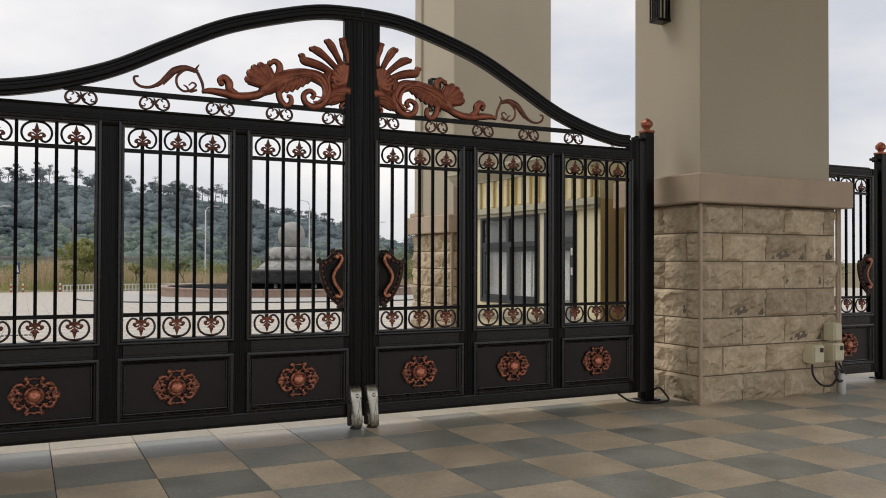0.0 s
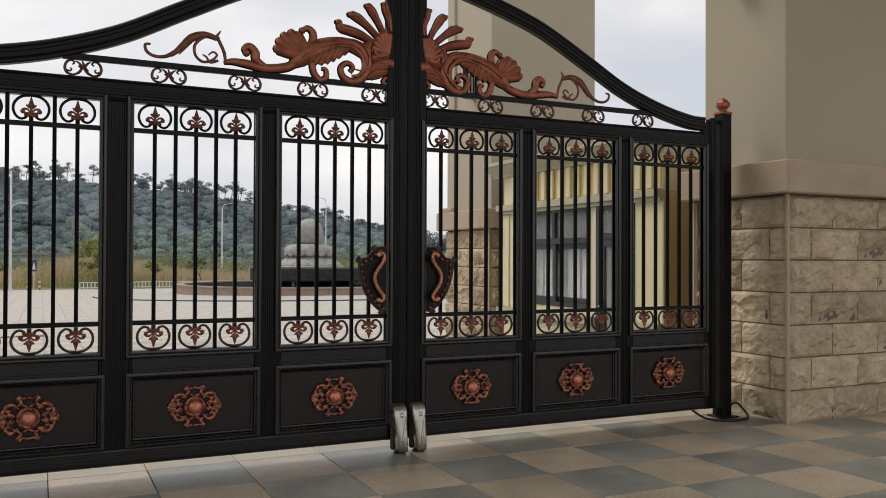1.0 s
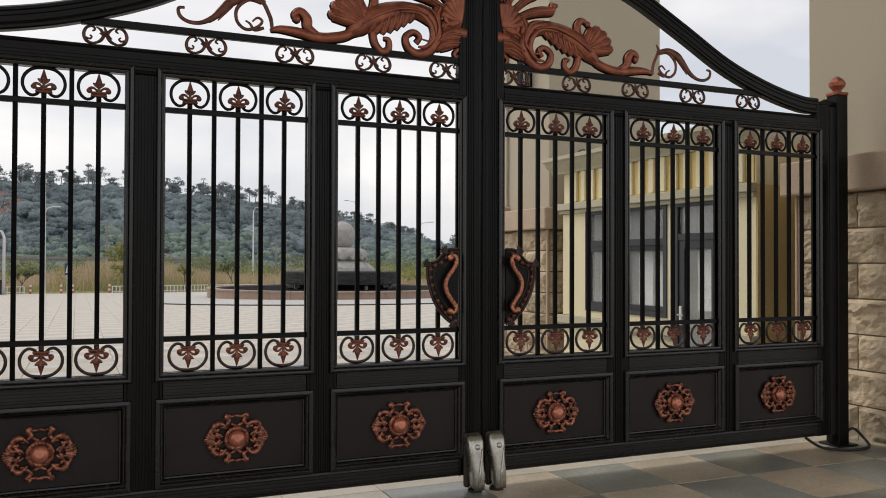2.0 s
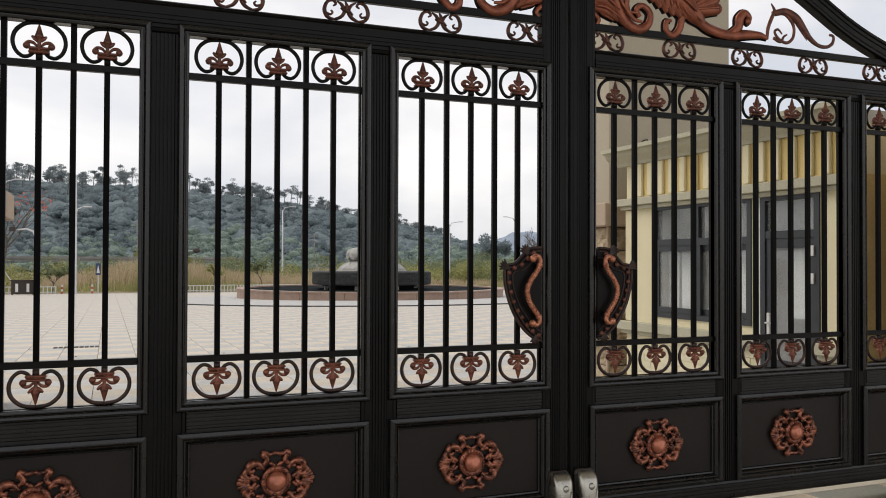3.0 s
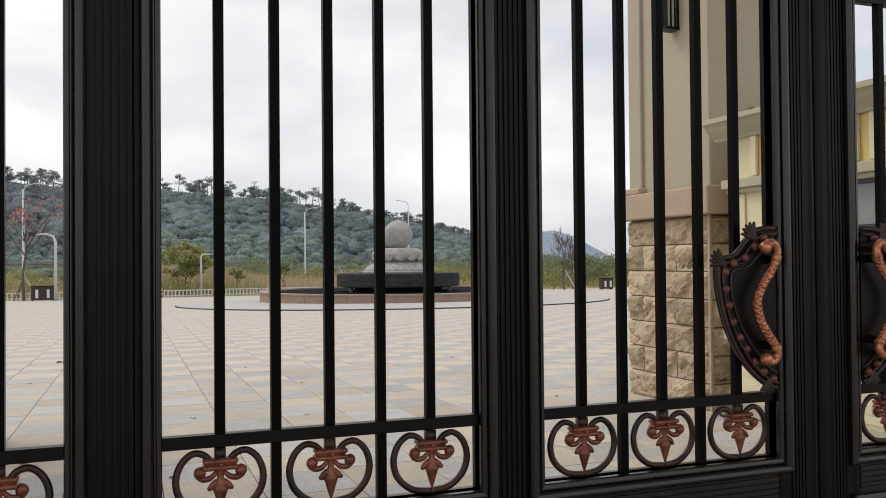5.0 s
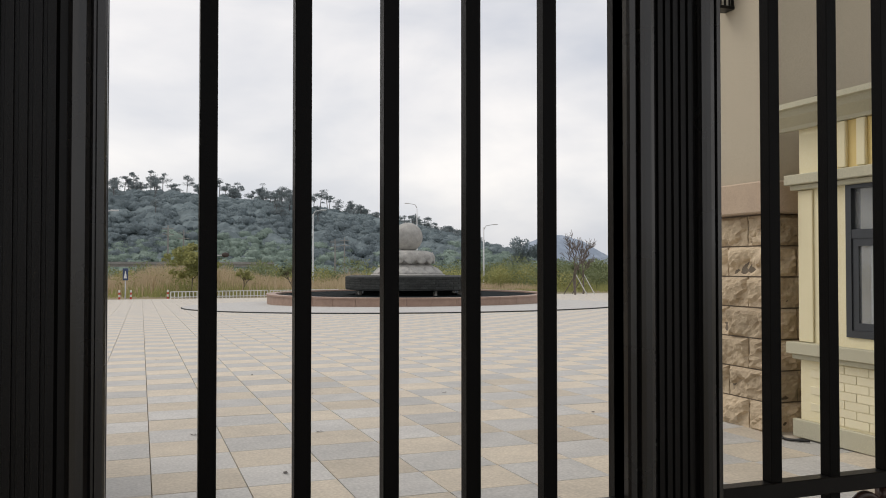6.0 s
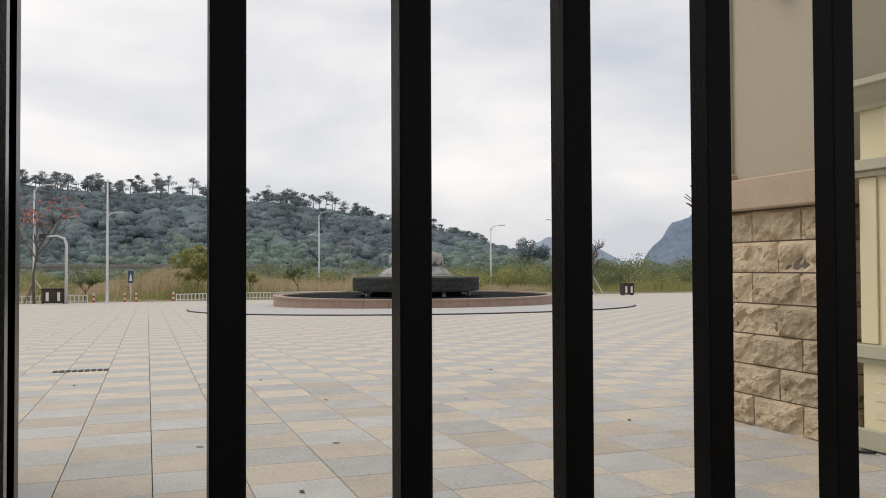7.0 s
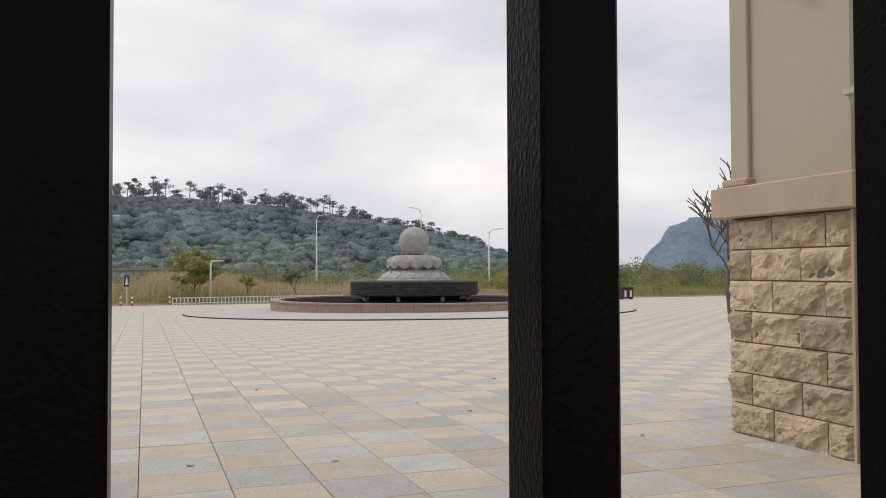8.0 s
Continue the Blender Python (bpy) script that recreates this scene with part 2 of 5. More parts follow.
class Build:
    """Collects vertices and faces for one mesh."""

    def __init__(self):
        self.v, self.f = [], []

    def box(self, lo, hi, bevel=0.0):
        (x0, y0, z0), (x1, y1, z1) = lo, hi
        b, k = bevel, len(self.v)
        if b <= 0:
            self.v += [(x, y, z) for z in (z0, z1) for x, y in ((x0, y0), (x1, y0), (x1, y1), (x0, y1))]
            self.f += [tuple(k + i for i in q) for q in ((3, 2, 1, 0), (4, 5, 6, 7), (0, 1, 5, 4), (1, 2, 6, 5), (2, 3, 7, 6), (3, 0, 4, 7))]
            return self
        ring = [(x0 + b, y0), (x1 - b, y0), (x1, y0 + b), (x1, y1 - b), (x1 - b, y1), (x0 + b, y1), (x0, y1 - b), (x0, y0 + b)]
        inner = [(x0 + b, y0 + b), (x1 - b, y0 + b), (x1 - b, y0 + b), (x1 - b, y1 - b), (x1 - b, y1 - b), (x0 + b, y1 - b), (x0 + b, y1 - b), (x0 + b, y0 + b)]
        for pts, z in ((inner, z0), (ring, z0 + b), (ring, z1 - b), (inner, z1)):
            self.v += [(x, y, z) for x, y in pts]
        for r in range(3):
            for i in range(8):
                j = (i + 1) % 8
                self.f.append((k + r * 8 + i, k + r * 8 + j, k + r * 8 + 8 + j, k + r * 8 + 8 + i))
        self.f.append((k + 1, k + 0, k + 5, k + 3))
        self.f.append((k + 24, k + 25, k + 27, k + 29))
        return self

    def prism(self, profile, axis, a, b):
        """Extrudes a closed 2D profile: axis z takes (x, y), axis x takes (y, z), axis y takes (x, z)."""
        k, n = len(self.v), len(profile)
        for t in (a, b):
            for u, w in profile:
                self.v.append({"z": (u, w, t), "x": (t, u, w), "y": (u, t, w)}[axis])
        for i in range(n):
            j = (i + 1) % n
            self.f.append((k + i, k + j, k + n + j, k + n + i))
        self.f.append(tuple(k + i for i in reversed(range(n))))
        self.f.append(tuple(k + n + i for i in range(n)))
        return self

    def frame_ring(self, x0, z0, x1, z1, profile):
        """A mitred frame round a rectangle; profile: (outward, y) points, closed."""
        k, n = len(self.v), len(profile)
        for o, y in profile:
            self.v += [(x0 - o, y, z0 - o), (x1 + o, y, z0 - o), (x1 + o, y, z1 + o), (x0 - o, y, z1 + o)]
        for i in range(n):
            j = (i + 1) % n
            for c in range(4):
                d = (c + 1) % 4
                self.f.append((k + 4 * i + c, k + 4 * i + d, k + 4 * j + d, k + 4 * j + c))
        return self

    def lathe(self, profile, centre=(0, 0, 0), steps=24, axis="z", lobes=0, depth=0.0):
        """Turns (radius, height) points about an axis; lobes scallop the radius."""
        k, n = len(self.v), len(profile)
        for s in range(steps):
            a = 2 * math.pi * s / steps
            for r, h in profile:
                r2 = r * (1 + depth * abs(math.cos(lobes * a / 2))) if lobes else r
                c, d = r2 * math.cos(a), r2 * math.sin(a)
                q = {"z": (c, d, h), "y": (c, h, d), "x": (h, c, d)}[axis]
                self.v.append(tuple(centre[i] + q[i] for i in range(3)))
        for s in range(steps):
            t = (s + 1) % steps
            for i in range(n - 1):
                self.f.append((k + s * n + i, k + t * n + i, k + t * n + i + 1, k + s * n + i + 1))
        self.f.append(tuple(k + s * n for s in range(steps)))
        self.f.append(tuple(k + s * n + n - 1 for s in reversed(range(steps))))
        return self

    def tube(self, path, radii, sides=8, flat=1.0):
        """A swept tube along 3D points; flat scales it across the y direction."""
        path = [Vector(q) for q in path]
        k, n = len(self.v), len(path)
        for i, q in enumerate(path):
            t = (path[min(i + 1, n - 1)] - path[max(i - 1, 0)]).normalized()
            ref = Vector((0, 1, 0)) if abs(t.y) < 0.95 else Vector((1, 0, 0))
            side = t.cross(ref).normalized()
            other = side.cross(t).normalized()
            for s in range(sides):
                a = 2 * math.pi * (s + 0.5) / sides
                self.v.append(tuple(q + (side * math.cos(a) + other * math.sin(a) * flat) * radii[i]))
        for i in range(n - 1):
            for s in range(sides):
                r = (s + 1) % sides
                self.f.append((k + i * sides + s, k + i * sides + r, k + (i + 1) * sides + r, k + (i + 1) * sides + s))
        self.f.append(tuple(k + s for s in reversed(range(sides))))
        self.f.append(tuple(k + (n - 1) * sides + s for s in range(sides)))
        return self

    def scroll(self, pts, widths, y=0.0, flat=0.5, sides=8, steps=5, mirror=1):
        """A swelling scroll through (x, z) control points in the gate's plane."""
        path, radii = smooth_path(pts, widths, steps)
        return self.tube([(mirror * x, y, z) for x, z in path], radii, sides, flat)

    def blob(self, c, r, rings=5, sides=10):
        prof = [(math.sin(math.pi * (i + 0.3) / (rings + 0.6)), -math.cos(math.pi * (i + 0.3) / (rings + 0.6))) for i in range(rings + 1)]
        k, n = len(self.v), len(prof)
        for s in range(sides):
            a = 2 * math.pi * s / sides
            for q, h in prof:
                self.v.append((c[0] + r[0] * q * math.cos(a), c[1] + r[1] * q * math.sin(a), c[2] + r[2] * h))
        for s in range(sides):
            t = (s + 1) % sides
            for i in range(n - 1):
                self.f.append((k + s * n + i, k + t * n + i, k + t * n + i + 1, k + s * n + i + 1))
        self.f.append(tuple(k + s * n for s in range(sides)))
        self.f.append(tuple(k + s * n + n - 1 for s in reversed(range(sides))))
        return self

    def done(self, name, smooth=False):
        return mesh(name, self.v, self.f, smooth)


def smooth_path(pts, widths, steps=5):
    """Catmull-Rom through the control points, with the widths carried along."""
    out, rad, n = [], [], len(pts)
    if not isinstance(widths, (list, tuple)):
        widths = [widths] * n
    if len(widths) != n:
        at = [i * (len(widths) - 1) / (n - 1) for i in range(n)]
        widths = [float(np.interp(a, range(len(widths)), widths)) for a in at]
    for i in range(n - 1):
        p0, p1, p2, p3 = (Vector(pts[max(0, min(n - 1, j))]) for j in (i - 1, i, i + 1, i + 2))
        for s in range(steps):
            t = s / steps
            out.append(tuple(0.5 * (2 * p1 + (p2 - p0) * t + (2 * p0 - 5 * p1 + 4 * p2 - p3) * t * t + (3 * p1 - p0 - 3 * p2 + p3) * t ** 3)))
            rad.append(widths[i] + (widths[i + 1] - widths[i]) * t)
    out.append(tuple(pts[-1]))
    rad.append(widths[-1])
    return out, rad


def thing(name, label, category, at=(0, 0, 0), group="", kind="", turn=0.0):
    ob = new(name)
    ob.empty_display_size = 0.1
    ob.matrix_basis = pose(*at, 0, 0, turn)
    return tagged(ob, label, category, group, kind)


def part(name, data, mat, parent, label="", at=(0, 0, 0), turn=0.0, m=None):
    """One mesh object under a thing or a part."""
    if not data.materials:
        data.materials.append(mat)
    ob = new(name, data)
    ob.parent = parent
    ob.matrix_basis = m if m is not None else pose(*at, 0, 0, turn)
    if label:
        ob["label"] = label
    return ob


def single(name, data, mat, label, category, at=(0, 0, 0), group="", kind="", turn=0.0):
    if not data.materials:
        data.materials.append(mat)
    ob = new(name, data)
    ob.matrix_basis = pose(*at, 0, 0, turn)
    return tagged(ob, label, category, group, kind)


def box_mesh(name, lo, hi, bevel=0.0):
    return Build().box(lo, hi, bevel).done(name)


SLOPE, SLOPE_FROM = 0.017, 0.6


def ground_z(y):
    """The paved court falls gently away from the gate, then levels out."""
    return -SLOPE * (min(max(y, SLOPE_FROM), 66.0) - SLOPE_FROM)


def foliage(name, clumps, size, per, rng, droop=0.0):
    """Many small leaf cards scattered through ellipsoid clumps: (centre, radii)."""
    verts, faces = [], []
    for c, r in clumps:
        d = rng.normal(size=(per, 3))
        d /= np.linalg.norm(d, axis=1)[:, None]
        q = np.array(c) + d * np.array(r) * (0.45 + 0.6 * rng.random((per, 1)))
        a = rng.normal(size=(per, 3))
        a /= np.linalg.norm(a, axis=1)[:, None]
        b = np.cross(a, rng.normal(size=(per, 3)))
        b /= np.linalg.norm(b, axis=1)[:, None] + 1e-9
        s = size * (0.6 + 0.8 * rng.random((per, 1)))
        k = len(verts)
        tri = np.stack([q + a * s, q - a * s * 0.5 + b * s * 0.6, q - a * s * 0.5 - b * s * 0.6], axis=1)
        verts += [tuple(v) for v in tri.reshape(-1, 3)]
        faces += [(k + 3 * i, k + 3 * i + 1, k + 3 * i + 2) for i in range(per)]
    me = bpy.data.meshes.new(name)
    me.from_pydata(verts, [], faces)
    return me


def tree_crowns(name, clumps, seed):
    """Rounded broken crowns for far woods: lumpy domes of uneven outline, one mesh."""
    ring, sides = 6, 11
    verts, faces = [], []
    for c, r in clumps:
        k = len(verts)
        off = Vector((c[0] * 0.37 + seed, c[1] * 0.41, c[2] * 0.3))
        for i in range(ring + 1):
            th = math.pi * (0.04 + 0.80 * i / ring)
            for j in range(sides):
                a = 2 * math.pi * (j + 0.5 * (i % 2)) / sides
                d = Vector((math.sin(th) * math.cos(a), math.sin(th) * math.sin(a), math.cos(th)))
                q = 1 + 0.42 * noise.noise(d * 1.9 + off) + 0.30 * noise.noise(d * 4.3 + off)
                verts.append((c[0] + d.x * r[0] * q, c[1] + d.y * r[1] * q, c[2] + d.z * r[2] * q))
        for i in range(ring):
            for j in range(sides):
                m = (j + 1) % sides
                faces.append((k + i * sides + j, k + (i + 1) * sides + j, k + (i + 1) * sides + m, k + i * sides + m))
        faces.append(tuple(k + j for j in range(sides)))
    me = bpy.data.meshes.new(name)
    me.from_pydata(verts, [], faces)
    me.polygons.foreach_set("use_smooth", [True] * len(faces))
    return me


# ---- the setting ----
def ground_sheet():
    """Floor bed and land, one sheet from the forecourt to the horizon."""
    ys = [-30, -12, 0.6] + [0.6 + 6.54 * i for i in range(1, 11)] + [80, 110, 150, 250, 500, 900, 1600, 3000]
    xs = [-2500, -800, -300, -120, -60, -30, -10, 0, 10, 30, 60, 120, 300, 800, 2500]
    v = [(x, y, ground_z(y) - 0.03) for y in ys for x in xs]
    n = len(xs)
    f = [(j * n + i, j * n + i + 1, (j + 1) * n + i + 1, (j + 1) * n + i) for j in range(len(ys) - 1) for i in range(n - 1)]
    single("ground", mesh("ground", v, f), M_GROUND, "dry earth and joint bedding under the paving", "ground", kind="structure")


ground_sheet()

PX0, PX1, PY0, PY1 = 3.38, 5.40, -0.51, 0.64


def rough_block(w, h, rng, depth=0.060):
    """A split-faced stone: rim at the back, broken relief in front. Lies in xz, faces -y."""
    nx, nz = max(4, int(w / 0.036)), 10
    v, f = [], []
    seed = Vector((rng.uniform(0, 90), rng.uniform(0, 90), rng.uniform(0, 90)))
    tilt, lean = rng.uniform(-0.010, 0.010), rng.uniform(-0.010, 0.010)
    cut, cz, way, drop = rng.uniform(0.2, 0.8), rng.uniform(0.2, 0.8), rng.uniform(0, 6.28), rng.uniform(0.014, 0.034)
    shelf, ledge = rng.uniform(0.2, 0.6), rng.uniform(0.014, 0.028)
    for j in range(nz + 1):
        for i in range(nx + 1):
            u, s = i / nx, j / nz
            if 0 < i < nx and 0 < j < nz:
                u, s = u + rng.uniform(-0.25, 0.25) / nx, s + rng.uniform(-0.25, 0.25) / nz
            p = Vector((u * w, s * h, 0))
            k = min(1.0, min(u * w, (1 - u) * w, s * h, (1 - s) * h) / 0.03)
            out = depth * (0.6 + 0.4 * k) + (tilt * (u - 0.5) * 2 + lean * (s - 0.5) * 2) * k
            out += (0.030 * noise.noise(p * 5 + seed) + 0.019 * noise.noise(p * 14 + seed) + 0.008 * noise.noise(p * 34 + seed)) * k
            if math.cos(way) * (u - cut) * w * 3 + math.sin(way) * (s - cz) * h * 3 > 0.06 + 0.2 * noise.noise(p * 9 + seed):
                out -= drop * k
            if s < shelf + 0.5 * noise.noise(Vector((u * w * 7, 0.3, 0)) + seed):
                out -= ledge * k
            if i in (0, nx) or j in (0, nz):
                out = 0.010 + rng.uniform(0, 0.010)
            v.append((u * w, -out, s * h))
    n = nx + 1
    for j in range(nz):
        for i in range(nx):
            f.append((j * n + i, j * n + i + 1, (j + 1) * n + i + 1, (j + 1) * n + i))
    k = len(v)
    rim = [i for i in range(n)] + [j * n + nx for j in range(1, nz + 1)] + [nz * n + i for i in reversed(range(nx))] + [j * n for j in reversed(range(1, nz))]
    v += [(v[i][0], 0.03, v[i][2]) for i in rim]
    m = len(rim)
    f += [(rim[i], k + i, k + (i + 1) % m, rim[(i + 1) % m]) for i in range(m)]
    return mesh("stone_block", v, f)


BLOCKS = {}


def block(w, h, variant):
    key = (round(w, 2), round(h, 2), variant)
    if key not in BLOCKS:
        BLOCKS[key] = rough_block(w - 0.013, h - 0.013, random.Random(variant * 7 + int(w * 100)))
    return BLOCKS[key]


def stone_pillar(name, x0, x1, y0, y1, z0, label, courses=7, faces="south west", top=6.2, beads="all", band=0.29, base=1.95):
    """Square pier: core, corner bead, split stone courses, projecting band, painted shaft."""
    rng = random.Random(int(x0 * 10 + y0 * 100) + 5)
    ob = thing(name, label, "pillar", (0, 0, z0))
    part("core", box_mesh("pillar_core", (x0 + 0.04, y0 + 0.04, 0), (x1 - 0.04, y1 - 0.04, base)), M_MORTAR, ob)
    part("shaft", box_mesh("pillar_shaft", (x0 + 0.07, y0 + 0.07, base + band), (x1 - 0.07, y1 - 0.07, top), 0.012), M_RENDERED, ob, "beige painted shaft")
    part("band", Build().box((x0 - 0.1, y0 - 0.1, base + 0.002), (x1 + 0.1, y1 + 0.1, base + band), 0.012).done("pillar_band"), M_TRIM, ob, "smooth sandstone band")
    for cx, cy in ((x0, y0), (x1, y0), (x0, y1), (x1, y1)) if beads == "all" else ((x0, y0), (x1, y0)):
        sx, sy = (1 if cx == x0 else -1), (1 if cy == y0 else -1)
        bd = Build()
        bd.box((min(cx, cx + sx * 0.035), min(cy, cy + sy * 0.035), 0), (max(cx, cx + sx * 0.035), max(cy, cy + sy * 0.035), base), 0.006)
        bd.box((min(cx - sx * 0.012, cx + sx * 0.016), min(cy - sy * 0.012, cy + sy * 0.016), 0), (max(cx - sx * 0.012, cx + sx * 0.016), max(cy - sy * 0.012, cy + sy * 0.016), base), 0.005)
        part("corner_bead", bd.done("corner_bead"), M_TRIM, ob)
    h = base / courses
    for face in faces.split():
        lead = 0.04 if beads == "all" or face == "south" else 0.005
        span = (x1 - x0 if face == "south" else y1 - y0) - 0.04 - lead
        for c in range(courses):
            x, first, turn = 0.0, True, (c % 2)
            while x < span - 0.02:
                w = (0.29 if turn else 0.56) if first else 0.60
                w = min(w, span - x)
                if span - x - w < 0.14:
                    w = span - x
                data = block(w, h, rng.randrange(6))
                if face == "south":
                    m = pose(x0 + 0.04 + x, y0 + 0.045, c * h)
                else:
                    m = pose(x0 + 0.045, y1 - lead - x, c * h, 0, 0, -90)
                part("stone_block", data, M_STONE, ob, m=m)
                x, first = x + w, False
    return ob


near_pillar = stone_pillar("gate_pillar", PX0, PX1, PY0, PY1, 0.0, "square gate pillar with split sandstone base and beige shaft", base=2.0)
far_pillar = stone_pillar("gate_pillar", 3.30, 5.25, 4.70, 6.17, ground_z(5.5), "square pillar beside the guardhouse with split sandstone base", base=1.94, band=0.28, beads="front")
# outer ends of the far pillar's band step back under a slim pilaster strip
part("pilaster", Build().box((3.33, 5.90, 2.26), (3.45, 6.14, 6.2), 0.01).done("pilaster"), M_RENDERED, far_pillar)
part("pilaster_base", Build().box((3.27, 5.86, 2.225), (3.45, 6.20, 2.30), 0.015).done("pilaster_base"), M_TRIM, far_pillar)
stone_pillar("gate_pillar", -5.40, -3.38, PY0, PY1, 0.0, "square gate pillar with split sandstone base and beige shaft", faces="south", base=2.0)
stone_pillar("gate_pillar", -5.25, -3.30, 4.70, 6.25, ground_z(5.5), "square pillar across the drive with split sandstone base", base=1.94, band=0.28, faces="south")
stone_pillar("gate_pillar", 15.6, 17.5, 4.70, 6.25, ground_z(5.5), "pale square pillar at the far gate", base=1.94, band=0.28, faces="west")
# unseen slab, added to hold skylight off the forecourt, gate and near pillar
single("canopy_ceiling", box_mesh("canopy_ceiling", (-7, -6.5, 6.2), (12, 0.75, 6.5)), M_SHADE_SLAB, "unseen pale slab added overhead to shade the gate and forecourt", "ceiling", kind="structure")


# ---- the guardhouse ----
def guardhouse():
    gx, y0, y1 = 3.40, 1.13, 4.45
    z0 = ground_z(3.5)
    g = thing("guardhouse", "cream guardhouse with sage mouldings and dark aluminium windows", "guardhouse", (0, 0, z0))
    w0, w1, wz0, wz1 = 2.40, 3.945, 0.88, 2.11      # window along y
    d0, d1, dz1 = 1.58, 2.28, 2.11                  # door along y
    for ya, yb, za, zb in ((y0, d0, 0, 2.62), (d1, w0, 0, 2.62), (w1, y1, 0, 2.62), (d0, d1, dz1, 2.62), (w0, w1, wz1, 2.62), (w0, w1, 0, wz0)):
        part("wall_front", box_mesh("guard_wall", (gx, ya, za), (gx + 0.2, yb, zb)), M_CREAM, g)
    part("wall_end", box_mesh("guard_end", (gx + 0.004, y0 - 0.012, 0), (gx + 2.2, y0 - 0.002, 2.2)), M_END_SHADE, g, "end wall with its shade put into an ochre colour")
    part("wall_side", box_mesh("guard_side", (gx + 0.2, y1 - 0.2, 0), (gx + 2.2, y1, 2.62)), M_CREAM, g)
    part("wall_side", box_mesh("guard_side", (gx + 0.2, y0, 0), (gx + 2.2, y0 + 0.2, 2.62)), M_CREAM, g)
    part("wall_back", box_mesh("guard_back", (gx + 2.0, y0 + 0.2, 0), (gx + 2.2, y1 - 0.2, 2.62)), M_ROOM, g)
    part("room_floor", box_mesh("guard_floor", (gx + 0.2, y0 + 0.2, 0), (gx + 2.0, y1 - 0.2, 0.05)), M_ROOM, g)
    part("roof", box_mesh("guard_roof", (gx + 0.02, y0, 2.62), (gx + 2.2, y1, 2.72)), M_ROOM, g)
    # skirting, sill band, head band, cornice, run along the front and returned at the ends
    for name, o, za, zb in (("skirting", 0.05, 0, 0.15), ("sill_band", 0.085, 0.70, 0.80), ("sill_band", 0.05, 0.655, 0.699), ("head_band", 0.09, 2.13, 2.215), ("head_band", 0.055, 2.085, 2.129)):
        spans = ((y0 - 0.02, d0), (d1, y1 + o)) if zb < 1.0 else ((y0 - 0.02, y1 + o),)
        for ya, yb in spans:
            part(name, box_mesh(name, (gx - o, ya, za), (gx, yb, zb), 0.006), M_SAGE, g, "sage grey moulding")
    prof = [(gx, 2.60), (gx - 0.05, 2.60), (gx - 0.06, 2.63), (gx - 0.15, 2.70), (gx - 0.17, 2.75), (gx - 0.22, 2.755), (gx - 0.22, 2.80), (gx, 2.80)]
    part("cornice", Build().prism([(x, z) for x, z in prof], "y", y0 - 0.02, y1 + 0.22).done("guard_cornice"), M_SAGE, g, "sage grey cornice")
    # frieze of raised yellow and cream strips
    y = y0 + 0.12
    strip = box_mesh("frieze_strip", (-0.035, 0, 2.225), (0, 0.085, 2.595), 0.006)
    while y < y1 - 0.25:
        part("frieze_strip", strip, M_CREAM, g, "", (gx - 0.012, y, 0))
        y += 0.19
    part("frieze_ground", box_mesh("frieze_ground", (gx - 0.012, y0 + 0.02, 2.218), (gx - 0.002, y1 - 0.25, 2.598)), M_YELLOW, g, "yellow frieze ground")
    part("corner_strip", box_mesh("corner_strip", (gx - 0.02, y1 - 0.16, 0.805), (gx - 0.002, y1, 2.08), 0.004), M_CREAM, g)
    # thin brick-shaped cladding tiles below the sill
    tile = box_mesh("cladding_tile", (-0.007, 0.0025, 0.0025), (-0.001, 0.2375, 0.0665), 0.0015)
    for r in range(7):
        y = d1 + 0.02 - (0.12 if r % 2 else 0)
        while y < y1 - 0.25:
            if y > d1 - 0.01:
                part("cladding_tile", tile, M_CLAD, g, "", (gx, y, 0.165 + r * 0.069))
            y += 0.24
    # window: frame with a top light over two sashes, one slid open
    w = new("window")
    w.parent = g
    w["label"] = "dark grey aluminium sliding window"
    def bars(parent, name, ya, yb, za, zb, t, x0, x1):
        d = Build()
        d.box((x0, ya, za), (x1, ya + t, zb)).box((x0, yb - t, za), (x1, yb, zb)).box((x0, ya + t, za), (x1, yb - t, za + t)).box((x0, ya + t, zb - t), (x1, yb - t, zb))
        return part(name, d.done(name), M_ALU, parent)
    bars(w, "window_frame", w0, w1, wz0, wz1, 0.055, gx - 0.015, gx + 0.09)
    part("transom", box_mesh("transom", (gx - 0.012, w0 + 0.055, 1.66), (gx + 0.085, w1 - 0.055, 1.73)), M_ALU, w)
    mid = 3.19
    part("mullion", box_mesh("mullion", (gx - 0.01, mid - 0.03, 1.73), (gx + 0.08, mid + 0.03, wz1 - 0.055)), M_ALU, w)
    bars(w, "sash", mid - 0.05, w1 - 0.056, wz0 + 0.056, 1.659, 0.06, gx - 0.004, gx + 0.03)
    bars(w, "sash", w0 + 0.056, mid + 0.09, wz0 + 0.056, 1.659, 0.06, gx + 0.032, gx + 0.066)
    for ya, yb, za, zb, x in ((mid, w1 - 0.11, wz0 + 0.11, 1.605, 0.01), (w0 + 0.11, mid + 0.03, wz0 + 0.11, 1.605, 0.046), (mid + 0.03, w1 - 0.055, 1.73, wz1 - 0.055, 0.03), (w0 + 0.055, mid - 0.03, 1.73, wz1 - 0.055, 0.03)):
        ob = part("pane", box_mesh("pane", (gx + x, ya, za), (gx + x + 0.006, yb, zb)), M_GLASS, w)
        ob.visible_shadow = False
